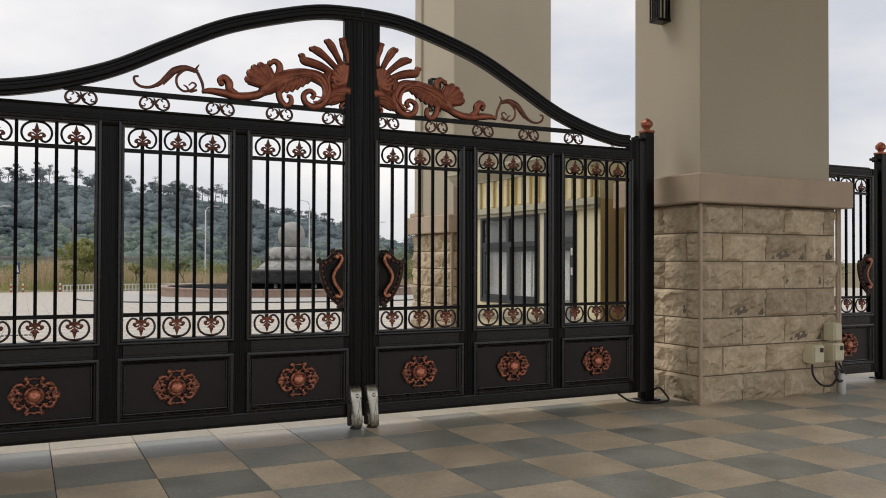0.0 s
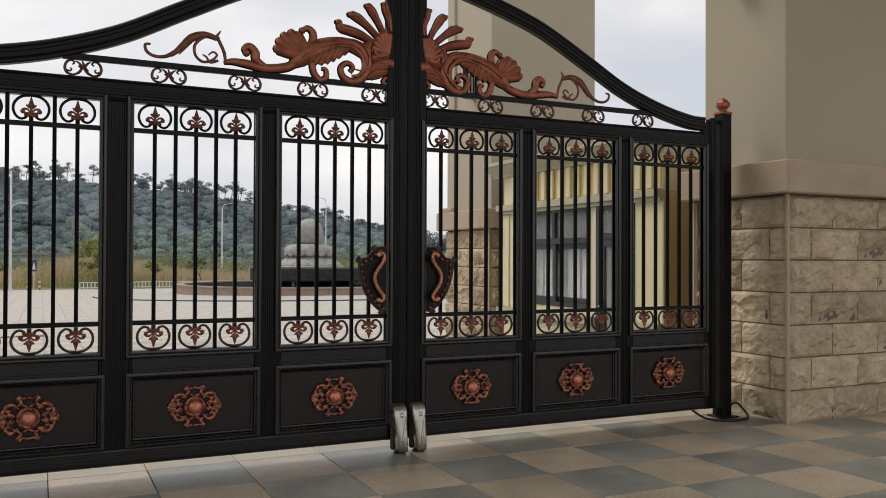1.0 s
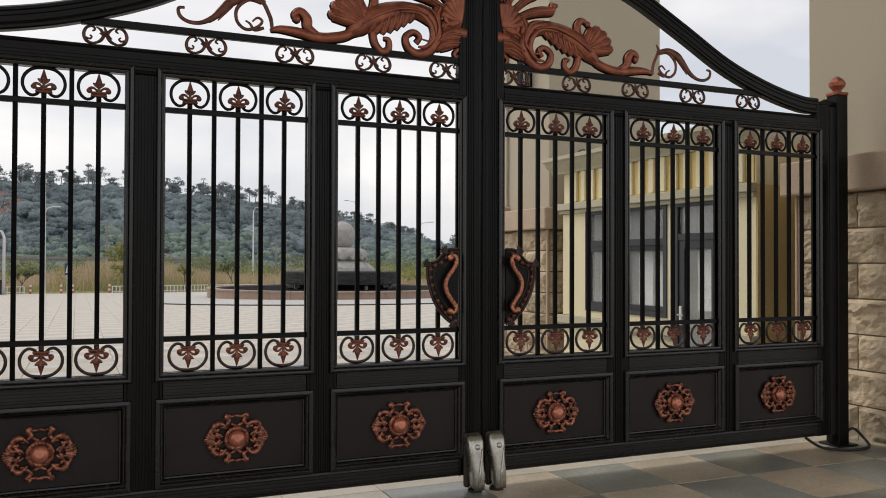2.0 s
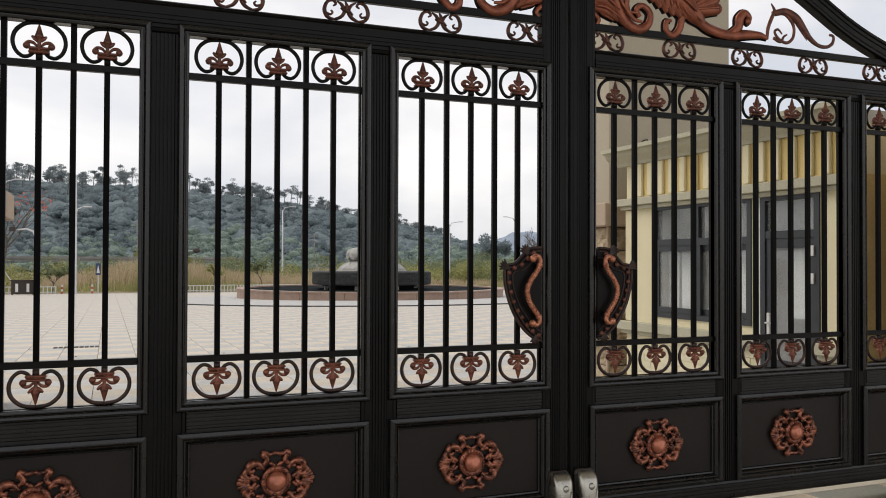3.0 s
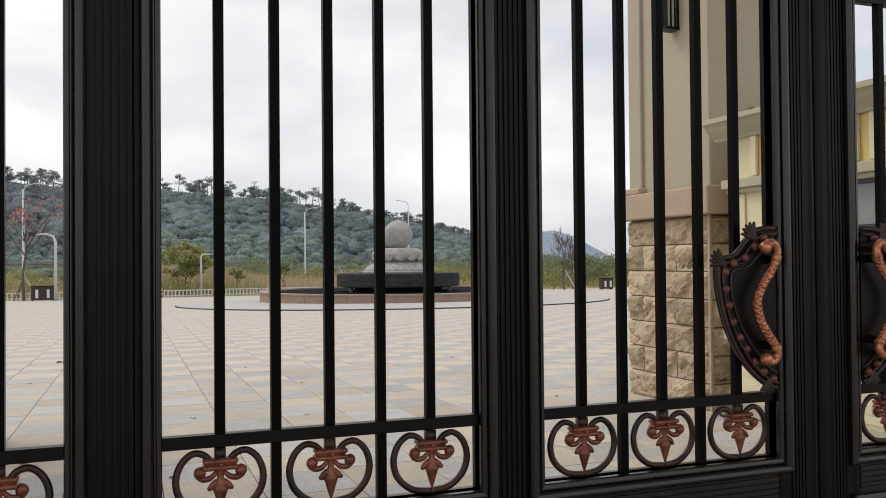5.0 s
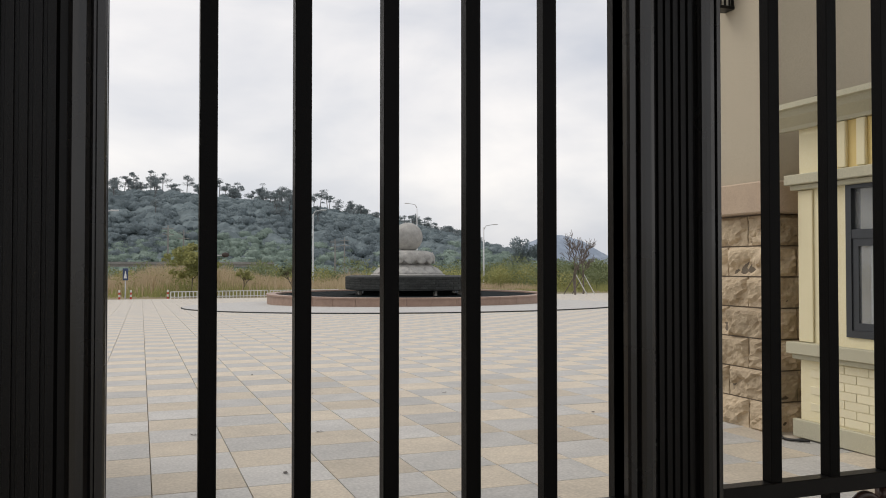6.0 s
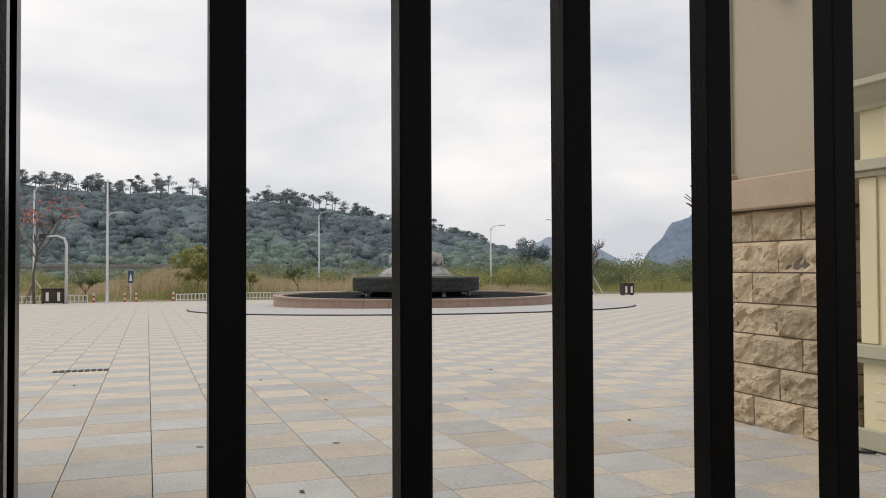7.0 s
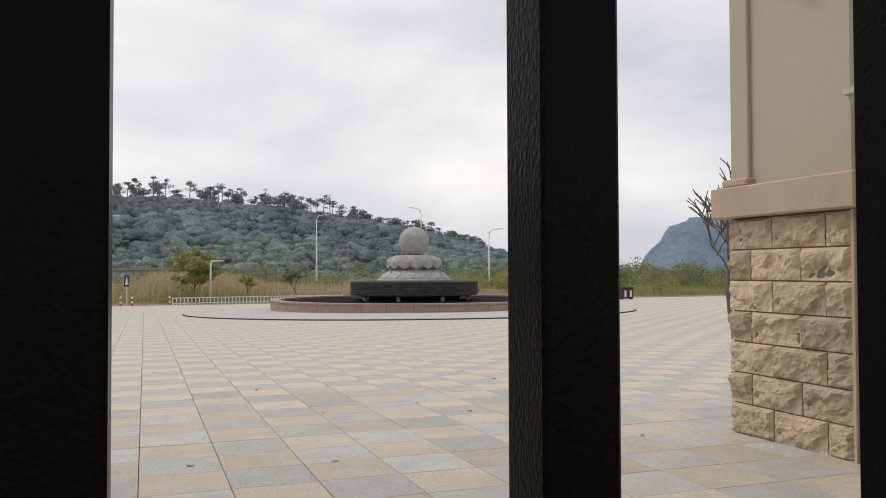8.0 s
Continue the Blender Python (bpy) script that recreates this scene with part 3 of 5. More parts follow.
    for ya, yb in ((mid + 0.10, mid + 0.42), (mid + 0.47, w1 - 0.10), (w0 + 0.12, w0 + 0.36), (w0 + 0.42, mid - 0.12)):
        part("blind", box_mesh("blind", (gx + 0.14, ya, 0.92), (gx + 0.15, yb, 1.62)), M_CURTAIN, g, "pale blind behind the glass")
    part("blind", box_mesh("door_blind", (gx + 0.10, d0 + 0.20, 0.98), (gx + 0.11, d1 - 0.24, 1.60)), M_CURTAIN, g, "pale blind behind the door glass")
    # door, standing in its opening, with a glazed upper half
    d = new("door")
    d.parent = g
    d["label"] = "dark grey aluminium door with tall glass pane"
    bars(d, "door_frame", d0 + 0.002, d1 - 0.002, 0.0, dz1 - 0.002, 0.06, gx - 0.015, gx + 0.1)
    bars(d, "door_leaf", d0 + 0.064, d1 - 0.064, 0.062, 1.70, 0.085, gx + 0.0, gx + 0.045)
    part("kick_panel", box_mesh("kick_panel", (gx + 0.012, d0 + 0.15, 0.148), (gx + 0.034, d1 - 0.15, 0.6)), M_ALU, d)
    part("transom", box_mesh("door_transom", (gx - 0.01, d0 + 0.064, 1.702), (gx + 0.08, d1 - 0.064, 1.77)), M_ALU, d)
    for za, zb, i in ((0.6, 1.612, 0.15), (1.77, dz1 - 0.064, 0.064)):
        ob = part("pane", box_mesh("door_pane", (gx + 0.02, d0 + i, za), (gx + 0.026, d1 - i, zb)), M_GLASS, d)
        ob.visible_shadow = False
    hb = Build().box((gx - 0.02, d1 - 0.125, 0.80), (gx - 0.001, d1 - 0.085, 1.02), 0.004)
    hb.tube([(gx - 0.02, d1 - 0.105, 0.93), (gx - 0.05, d1 - 0.105, 0.93), (gx - 0.055, d1 - 0.19, 0.93)], [0.009] * 3, 8)
    part("door_handle", hb.done("door_handle"), M_WHITE, d, "white lever handle")
    for z in (0.45, 1.30, 1.54):
        part("hinge", box_mesh("hinge", (gx - 0.03, d0 + 0.05, z), (gx - 0.016, d0 + 0.09, z + 0.09), 0.003), M_WHITE, d)
    part("jamb_strip", box_mesh("jamb_strip", (gx - 0.006, d1 + 0.004, 0.16), (gx - 0.002, d1 + 0.04, 2.08)), M_WHITE, g)


guardhouse()


def wall_lantern(at):
    l = thing("wall_lantern", "black metal box lantern with milk glass on the pillar shaft", "wall lamp", at)
    part("glass_box", box_mesh("lantern_glass", (-0.15, -0.052, 0.03), (-0.03, 0.052, 0.5)), M_LANTERN, l)
    b = Build()
    b.box((-0.17, -0.072, 0), (0.0, 0.072, 0.03), 0.004).box((-0.17, -0.072, 0.5), (0, 0.072, 0.53), 0.004).box((-0.03, -0.06, 0.03), (0.0, 0.06, 0.5))
    for y in (-0.066, -0.033, 0.0, 0.033, 0.066):
        b.box((-0.165, y - 0.007, 0.03), (-0.151, y + 0.007, 0.5))
    for x in (-0.11, -0.06):
        for y in (-0.068, 0.054):
            b.box((x, y, 0.03), (x + 0.014, y + 0.014, 0.5))
    part("cage", b.done("lantern_cage"), M_IRON, l)


wall_lantern((3.45, 0.06, 3.93))
wall_lantern((3.37, 5.29, 3.81))


# ---- gate ----
PITCH, OPEN_W, Z_LOW, Z_HIGH = 0.9695, 0.785, 0.818, 2.421
SPACE = 0.1313
BAR = box_mesh("gate_bar", (-0.012, -0.012, 0), (0.012, 0.012, 1.0), 0.0012)


def fluted(a, b, front, back, ribs, deep=0.006):
    """Profile across a stile or rail from a to b with narrow ribs along the middle of its face."""
    w = b - a
    pts = [(a, back), (a, front + 0.012), (a + 0.006, front + 0.004), (a + 0.018, front), (a + 0.024, front + deep)]
    r0, r1 = a + 0.30 * w, b - 0.30 * w
    pts.append((r0 - 0.004, front + deep))
    step = (r1 - r0) / ribs
    for i in range(ribs):
        s = r0 + i * step
        pts += [(s, front + 0.001), (s + step * 0.62, front + 0.001), (s + step * 0.68, front + deep), (s + step * 0.96, front + deep)]
    pts += [(b - 0.024, front + deep), (b - 0.018, front), (b - 0.006, front + 0.004), (b, front + 0.012), (b, back)]
    return pts


MOULD = [(0.0, 0.012), (0.0, -0.030), (0.003, -0.035), (0.012, -0.037), (0.014, -0.031), (0.017, -0.031), (0.020, -0.040), (0.025, -0.046), (0.034, -0.049), (0.041, -0.047), (0.046, -0.041), (0.048, -0.032), (0.048, 0.012)]
PANEL_MOULD = [(0.0, -0.005), (0.003, -0.014), (0.010, -0.017), (0.013, -0.014), (0.016, -0.022), (0.022, -0.030), (0.028, -0.034), (0.033, -0.046), (0.038, -0.050), (0.043, -0.050), (0.057, -0.045), (0.060, -0.040), (0.060, -0.005)]


def heart(up):
    """Heart-shaped scroll that closes on the cross bar; up: points to the top rail."""
    s = 1 if up else -1
    b = Build()
    for m in (1, -1):
        b.scroll([(0.0, s * 0.158), (0.05, s * 0.150), (0.088, s * 0.118), (0.100, s * 0.075), (0.088, s * 0.035), (0.062, s * 0.013), (0.036, s * 0.018), (0.020, s * 0.036)],
                 [0.009, 0.009, 0.0085, 0.008], -0.004, 0.95, 8, 4, m)
    lo, hi = sorted((s * 0.002, s * 0.034))
    b.box((-0.0125, -0.0125, lo), (0.0125, 0.0125, hi))
    return b.done("heart_scroll", True)


def fleur(up):
    """Banded fleur: pointed bud with side lobes over a double collar and two curled arms."""
    s = 1 if up else -1
    b = Build()
    b.scroll([(0, s * 0.050), (0, s * 0.068), (0, s * 0.085), (0, s * 0.098), (0, s * 0.118), (0, s * 0.148)], [0.010, 0.008, 0.012, 0.019, 0.012, 0.002], -0.012, 0.7, 8, 3)
    for m in (1, -1):
        b.scroll([(0.008, s * 0.056), (0.022, s * 0.070), (0.040, s * 0.072), (0.053, s * 0.060), (0.046, s * 0.050)], [0.005, 0.007, 0.008, 0.008, 0.006], -0.012, 0.8, 8, 3, m)
        b.blob((0.047 * m, -0.016, s * 0.056), (0.0145, 0.013, 0.0145), 5, 10)
        b.scroll([(0.006, s * 0.078), (0.018, s * 0.090), (0.029, s * 0.098)], [0.008, 0.010, 0.004], -0.012, 0.6, 6, 2, m)
    z0, z1 = sorted((s * 0.026, s * 0.052))
    b.box((-0.040, -0.028, z0), (0.040, 0.012, z0 + 0.011), 0.003).box((-0.040, -0.028, z1 - 0.011), (0.040, 0.012, z1), 0.003)
    b.box((-0.034, -0.022, z0 + 0.010), (0.034, 0.010, z1 - 0.010))
    b.blob((0, -0.028, (z0 + z1) / 2), (0.006, 0.004, 0.006), 3, 6)
    return b.done("fleur", True)


HEART_UP, HEART_DOWN, FLEUR_UP, FLEUR_DOWN = heart(True), heart(False), fleur(True), fleur(False)


def rosette_mesh():
    """Pierced cast rosette: beaded boss with paired scrolls on all sides."""
    b = Build()
    b.lathe([(0.0, -0.052), (0.020, -0.050), (0.036, -0.042), (0.043, -0.030), (0.046, -0.028), (0.050, -0.034), (0.066, -0.032), (0.070, -0.022), (0.070, 0.0)][::-1], (0, 0, 0), 24, "y")
    for i in range(22):
        a = 2 * math.pi * i / 22
        b.blob((0.058 * math.cos(a), -0.034, 0.058 * math.sin(a)), (0.006, 0.006, 0.006), 3, 6)
    for mx in (1, -1):
        for mz in (1, -1):
            def sc(pts, w):
                b.scroll([(x * mx, z * mz * 0.9) for x, z in pts], [q * 1.3 for q in w], -0.016, 1.1, 8, 4)
            sc([(0.055, 0.060), (0.078, 0.090), (0.106, 0.094), (0.126, 0.076), (0.122, 0.056), (0.104, 0.054), (0.100, 0.066)], [0.007, 0.011, 0.014, 0.012, 0.010, 0.008, 0.006])
            sc([(0.128, 0.070), (0.142, 0.046), (0.132, 0.026), (0.112, 0.024), (0.106, 0.036), (0.116, 0.042)], [0.008, 0.010, 0.010, 0.009, 0.007, 0.005])
            sc([(0.075, 0.012), (0.096, 0.030), (0.100, 0.014), (0.088, 0.004)], [0.006, 0.008, 0.008, 0.005])
            sc([(0.118, 0.006), (0.146, 0.026), (0.156, 0.044)], [0.006, 0.012, 0.005])
            sc([(0.120, 0.004), (0.150, 0.016), (0.170, 0.022)], [0.006, 0.012, 0.005])
            sc([(0.130, 0.002), (0.152, 0.006), (0.176, 0.004)], [0.006, 0.009, 0.003])
            sc([(0.060, 0.082), (0.042, 0.100), (0.046, 0.120), (0.058, 0.134), (0.050, 0.145), (0.038, 0.138)], [0.008, 0.010, 0.010, 0.012, 0.010, 0.006])
            sc([(0.052, 0.142), (0.026, 0.134), (0.0, 0.140)], [0.008, 0.007, 0.007])
            sc([(0.004, 0.074), (0.020, 0.086), (0.034, 0.092)], [0.006, 0.008, 0.003])
            sc([(0.090, 0.070), (0.070, 0.072), (0.066, 0.088)], [0.006, 0.007, 0.004])
    return b.done("rosette", True)


ROSETTE = rosette_mesh()


def clip_mesh():
    """Small S-scroll clip between the top rail and the scroll rail."""
    b = Build()
    for m in (1, -1):
        b.scroll([(0.030, 0.010), (0.052, 0.002), (0.080, 0.012), (0.092, 0.046), (0.080, 0.082), (0.056, 0.092), (0.044, 0.076), (0.056, 0.066)], [0.006, 0.007, 0.009, 0.009, 0.008, 0.007, 0.006, 0.004], 0, 0.9, 6, 3, m)
        b.scroll([(0.086, 0.030), (0.066, 0.024), (0.058, 0.036), (0.066, 0.044)], [0.006, 0.006, 0.005, 0.004], 0, 0.9, 6, 3, m)
    for m in (1, -1):
        b.scroll([(0.050, 0.003), (0.024, 0.016), (0.008, 0.046), (0.020, 0.076), (0.040, 0.090)], [0.006, 0.009, 0.009, 0.008, 0.003], 0, 0.8, 6, 3, m)
    b.scroll([(-0.026, 0.058), (-0.008, 0.050), (0.010, 0.044), (0.028, 0.030)], [0.003, 0.010, 0.010, 0.003], -0.003, 0.8, 6, 3)
    b.scroll([(-0.004, 0.048), (0.002, 0.068), (-0.006, 0.092)], [0.008, 0.009, 0.003], -0.003, 0.8, 6, 3)
    return b.done("scroll_clip", True)


CLIP = clip_mesh()

ARCH = [(0.0, 3.535), (0.35, 3.515), (0.70, 3.435), (1.16, 3.288), (1.59, 3.076), (2.0, 2.862), (2.39, 2.724), (2.72, 2.650), (2.90, 2.640)]


def arch_mesh(s):
    """The swan-neck top member, swept with a stepped face."""
    path, _ = smooth_path(ARCH, 1.0, 8)
    prof = [(0.06, 0.03), (0.06, -0.022), (0.050, -0.034), (0.036, -0.034), (0.030, -0.026), (0.012, -0.026), (0.008, -0.020), (-0.02, -0.020), (-0.026, -0.026), (-0.040, -0.034), (-0.054, -0.034), (-0.06, -0.022), (-0.06, 0.03)]
    v, f, n = [], [], len(prof)
    for i, (x, z) in enumerate(path):
        a, c = path[max(0, i - 1)], path[min(len(path) - 1, i + 1)]
        t = Vector((c[0] - a[0], c[1] - a[1])).normalized()
        nx, nz = -t.y, t.x
        if i == 0:
            nx, nz = 0.0, 1.0
        for o, y in prof:
            v.append((s * max(0.004, x + nx * o), y, z + nz * o))
    for i in range(len(path) - 1):
        for j in range(n):
            k = (j + 1) % n
            f.append((i * n + j, i * n + k, (i + 1) * n + k, (i + 1) * n + j))
    f.append(tuple(range(n)))
    f.append(tuple((len(path) - 1) * n + j for j in reversed(range(n))))
    return mesh("swan_neck_arch", v, f)


def arch_z(x):
    path, _ = smooth_path(ARCH, 1.0, 8)
    return float(np.interp(x, [q[0] for q in path], [q[1] for q in path]))


def crest_parts(g, s):
    """Copper red acanthus crest of one leaf, drawn for the side s."""
    b, back = Build(), Build()
    def lean(x, z):
        k = math.exp(-((x - 0.65) / 0.33) ** 2)
        return x - 0.036 * k, z - 0.022 * k
    def sc(pts, w, y=-0.012, flat=0.7):
        pts = [lean(x, z) for x, z in pts]
        b.scroll(pts, [1.25 * q for q in w], y, flat * 0.75, 8, 5, s)
        if y > -0.02:
            back.scroll(pts, [1.25 * q + 0.007 for q in w], 0.004, 0.30, 8, 5, s)
    def tip(x, z, r, y=-0.014):
        x, z = lean(x, z)
        b.blob((s * x, y, z), (r, r * 0.6, r), 5, 10)
        back.blob((s * x, 0.002, z), (r + 0.006, r * 0.4, r + 0.006), 4, 10)
    # fan of feathers over the shell, each with a raised rib
    feathers = (([(0.139, 3.096), (0.147, 3.187), (0.166, 3.258), (0.178, 3.296)], 0.024),
                ([(0.185, 3.071), (0.236, 3.165), (0.283, 3.238), (0.312, 3.272)], 0.027),
                ([(0.230, 3.045), (0.318, 3.125), (0.400, 3.184), (0.448, 3.204)], 0.028),
                ([(0.275, 3.015), (0.390, 3.066), (0.480, 3.092), (0.545, 3.106), (0.562, 3.140)], 0.024))
    for pts, r in feathers:
        sc(pts, [0.014, 0.018, 0.026, 0.022] if len(pts) == 4 else [0.016, 0.026, 0.028, 0.026, 0.016])
        sc(pts, [0.004, 0.006, 0.008, 0.007] if len(pts) == 4 else [0.005, 0.007, 0.008, 0.008, 0.005], -0.032)
        (x1, z1), (x2, z2) = pts[-2], pts[-1]
        tip(x2, z2, r)
        tip(x2 + 0.4 * (x2 - x1) + 0.012, z2 + 0.1 * (z2 - z1), r * 0.62, -0.024)
        # side grooves
        for o in (-0.014, 0.014):
            sc([(x + o * 0.7, z - o * 0.7) for x, z in pts], [0.003, 0.004, 0.005, 0.003], -0.026)
    # shell with ribs
    for px in ((0.148, 3.085), (0.182, 3.092), (0.216, 3.080), (0.250, 3.055), (0.276, 3.018), (0.292, 2.975)):
        sc([(0.160, 2.930), ((0.160 + px[0]) / 2, (2.930 + px[1]) / 2), px], [0.012, 0.020, 0.020], -0.026, 0.8)
    b.blob((s * 0.19, -0.004, 2.985), (0.075, 0.030, 0.115), 6, 14).blob((s * 0.17, -0.004, 2.87), (0.07, 0.026, 0.075), 6, 14)
    sc([(0.174, 2.928), (0.235, 2.912), (0.265, 2.948), (0.235, 2.980), (0.204, 2.959)], [0.016, 0.016, 0.013, 0.010, 0.006], -0.03)
    sc([(0.112, 2.866), (0.184, 2.869), (0.244, 2.834)], [0.030, 0.034, 0.012], -0.014)
    # full leaves between the shell, the rail and the volute
    for pts, w in (([(0.150, 2.930), (0.220, 2.925), (0.290, 2.885)], [0.030, 0.042, 0.022]), ([(0.150, 2.850), (0.230, 2.850), (0.320, 2.800)], [0.028, 0.040, 0.018]),
                   ([(0.160, 2.800), (0.240, 2.795), (0.330, 2.752)], [0.018, 0.030, 0.012]), ([(0.300, 3.020), (0.330, 2.960), (0.320, 2.900)], [0.022, 0.034, 0.026])):
        sc(pts, w, -0.010)
        sc(pts, [0.2 * q for q in w], -0.036)
    for i in range(7):
        b.blob((s * (0.135 + 0.022 * i), -0.030, 3.104 - 0.0026 * i * i), (0.008, 0.007, 0.008), 3, 6)
    # main volute
    sc([(0.695, 2.961), (0.552, 2.999), (0.424, 2.989), (0.345, 2.921), (0.324, 2.827), (0.374, 2.746), (0.462, 2.719), (0.531, 2.756), (0.546, 2.820), (0.492, 2.854), (0.448, 2.825), (0.472, 2.789)],
       [0.014, 0.022, 0.028, 0.031, 0.030, 0.026, 0.022, 0.018, 0.015, 0.013, 0.012, 0.012], -0.016)
    sc([(0.470, 3.020), (0.370, 2.985), (0.320, 2.905), (0.330, 2.835), (0.385, 2.795), (0.455, 2.805)], [0.004, 0.006, 0.007, 0.007, 0.006, 0.004], -0.044)
    sc([(0.600, 2.966), (0.464, 2.966), (0.379, 2.898), (0.364, 2.814), (0.413, 2.762), (0.472, 2.756)], [0.006, 0.012, 0.013, 0.013, 0.010, 0.006], -0.04)
    # acanthus arm with drooping leaf lobes
    sc([(0.330, 2.903), (0.478, 2.983), (0.624, 2.973), (0.752, 2.917), (0.845, 2.843), (0.905, 2.782)], [0.022, 0.036, 0.046, 0.056, 0.048, 0.014], -0.010)
    sc([(0.400, 2.955), (0.520, 2.985), (0.640, 2.970), (0.752, 2.917), (0.830, 2.855)], [0.004, 0.007, 0.008, 0.008, 0.005], -0.050)
    for i in range(9):
        u = i / 8
        ax, az = 0.500 + 0.330 * u, 2.990 - 0.125 * u * u
        hang = 0.075 + 0.060 * math.sin(math.pi * min(1.0, u * 1.15))
        sc([(ax, az), (ax + 0.012, az - hang * 0.5), (ax + 0.030 + 0.02 * u, az - hang)], [0.020, 0.026, 0.010], -0.016)
        sc([(ax, az - 0.01), (ax + 0.012, az - hang * 0.5), (ax + 0.028 + 0.02 * u, az - hang * 0.9)], [0.004, 0.005, 0.002], -0.038)
    # flared leaf
    for t in ((0.989, 2.889), (0.975, 2.941), (0.943, 2.985), (0.897, 3.013), (0.856, 3.004)):
        sc([(0.799, 2.866), ((0.799 + t[0]) / 2, (2.866 + t[1]) / 2), t], [0.022, 0.036, 0.030], -0.014)
        tip(t[0], t[1], 0.030)
        sc([(0.799, 2.866), ((0.799 + t[0]) / 2, (2.866 + t[1]) / 2), t], [0.004, 0.006, 0.005], -0.036)
    sc([(0.818, 2.892), (0.762, 2.963), (0.753, 3.038), (0.791, 3.071), (0.828, 3.044)], [0.020, 0.022, 0.020, 0.015, 0.008])
    # lower hook under the arm
    sc([(0.761, 2.833), (0.746, 2.760), (0.703, 2.717), (0.661, 2.739), (0.661, 2.791), (0.694, 2.797)], [0.018, 0.018, 0.016, 0.015, 0.012, 0.006])
    # long stem with a curled side leaf
    sc([(0.836, 2.835), (0.928, 2.771), (1.065, 2.740), (1.191, 2.755), (1.288, 2.760), (1.345, 2.745)], [0.020, 0.024, 0.024, 0.022, 0.016, 0.005])
    sc([(1.065, 2.749), (1.128, 2.788), (1.138, 2.842), (1.174, 2.879), (1.209, 2.853), (1.191, 2.818)], [0.014, 0.022, 0.024, 0.018, 0.014, 0.008])
    # little leaves by the meeting stile
    sc([(0.112, 2.788), (0.173, 2.802), (0.224, 2.769), (0.294, 2.743)], [0.014, 0.014, 0.010, 0.003])
    sc([(0.112, 2.730), (0.153, 2.765), (0.193, 2.733), (0.173, 2.701)], [0.012, 0.012, 0.010, 0.005])
    tip(0.828, 3.048, 0.020)
    tip(1.196, 2.832, 0.022)
    part("crest_ornament", b.done("crest_ornament", True), M_COPPER, g, "copper red acanthus crest")
    part("crest_backing", back.done("crest_backing", True), M_IRON, g, "black cut edge behind the crest")
    b, back = Build(), Build()
    sc([(1.336, 2.746), (1.345, 2.812), (1.376, 2.881), (1.394, 2.914), (1.368, 2.957)], [0.008, 0.010, 0.010, 0.010, 0.003])
    sc([(1.398, 2.896), (1.471, 2.906), (1.535, 2.847), (1.534, 2.776), (1.487, 2.736), (1.427, 2.751), (1.393, 2.790), (1.419, 2.809), (1.449, 2.784)], [0.010, 0.010, 0.009, 0.008, 0.008, 0.008, 0.007, 0.006, 0.004])
    sc([(1.384, 2.755), (1.436, 2.737), (1.462, 2.770), (1.488, 2.785)], [0.008, 0.008, 0.006, 0.004])
    sc([(1.377, 2.898), (1.472, 2.920), (1.557, 2.888), (1.615, 2.830), (1.665, 2.781), (1.731, 2.744), (1.797, 2.742), (1.842, 2.768), (1.851, 2.810), (1.818, 2.818)], [0.012, 0.018, 0.024, 0.020, 0.014, 0.010, 0.009, 0.009, 0.008, 0.006])
    sc([(1.573, 2.860), (1.607, 2.813), (1.640, 2.766)], [0.016, 0.010, 0.002])
    sc([(1.623, 2.820), (1.648, 2.782), (1.686, 2.748)], [0.012, 0.008, 0.002])
    part("tail_scroll", b.done("tail_scroll", True), M_COPPER_DARK, g, "dark copper tail scroll")


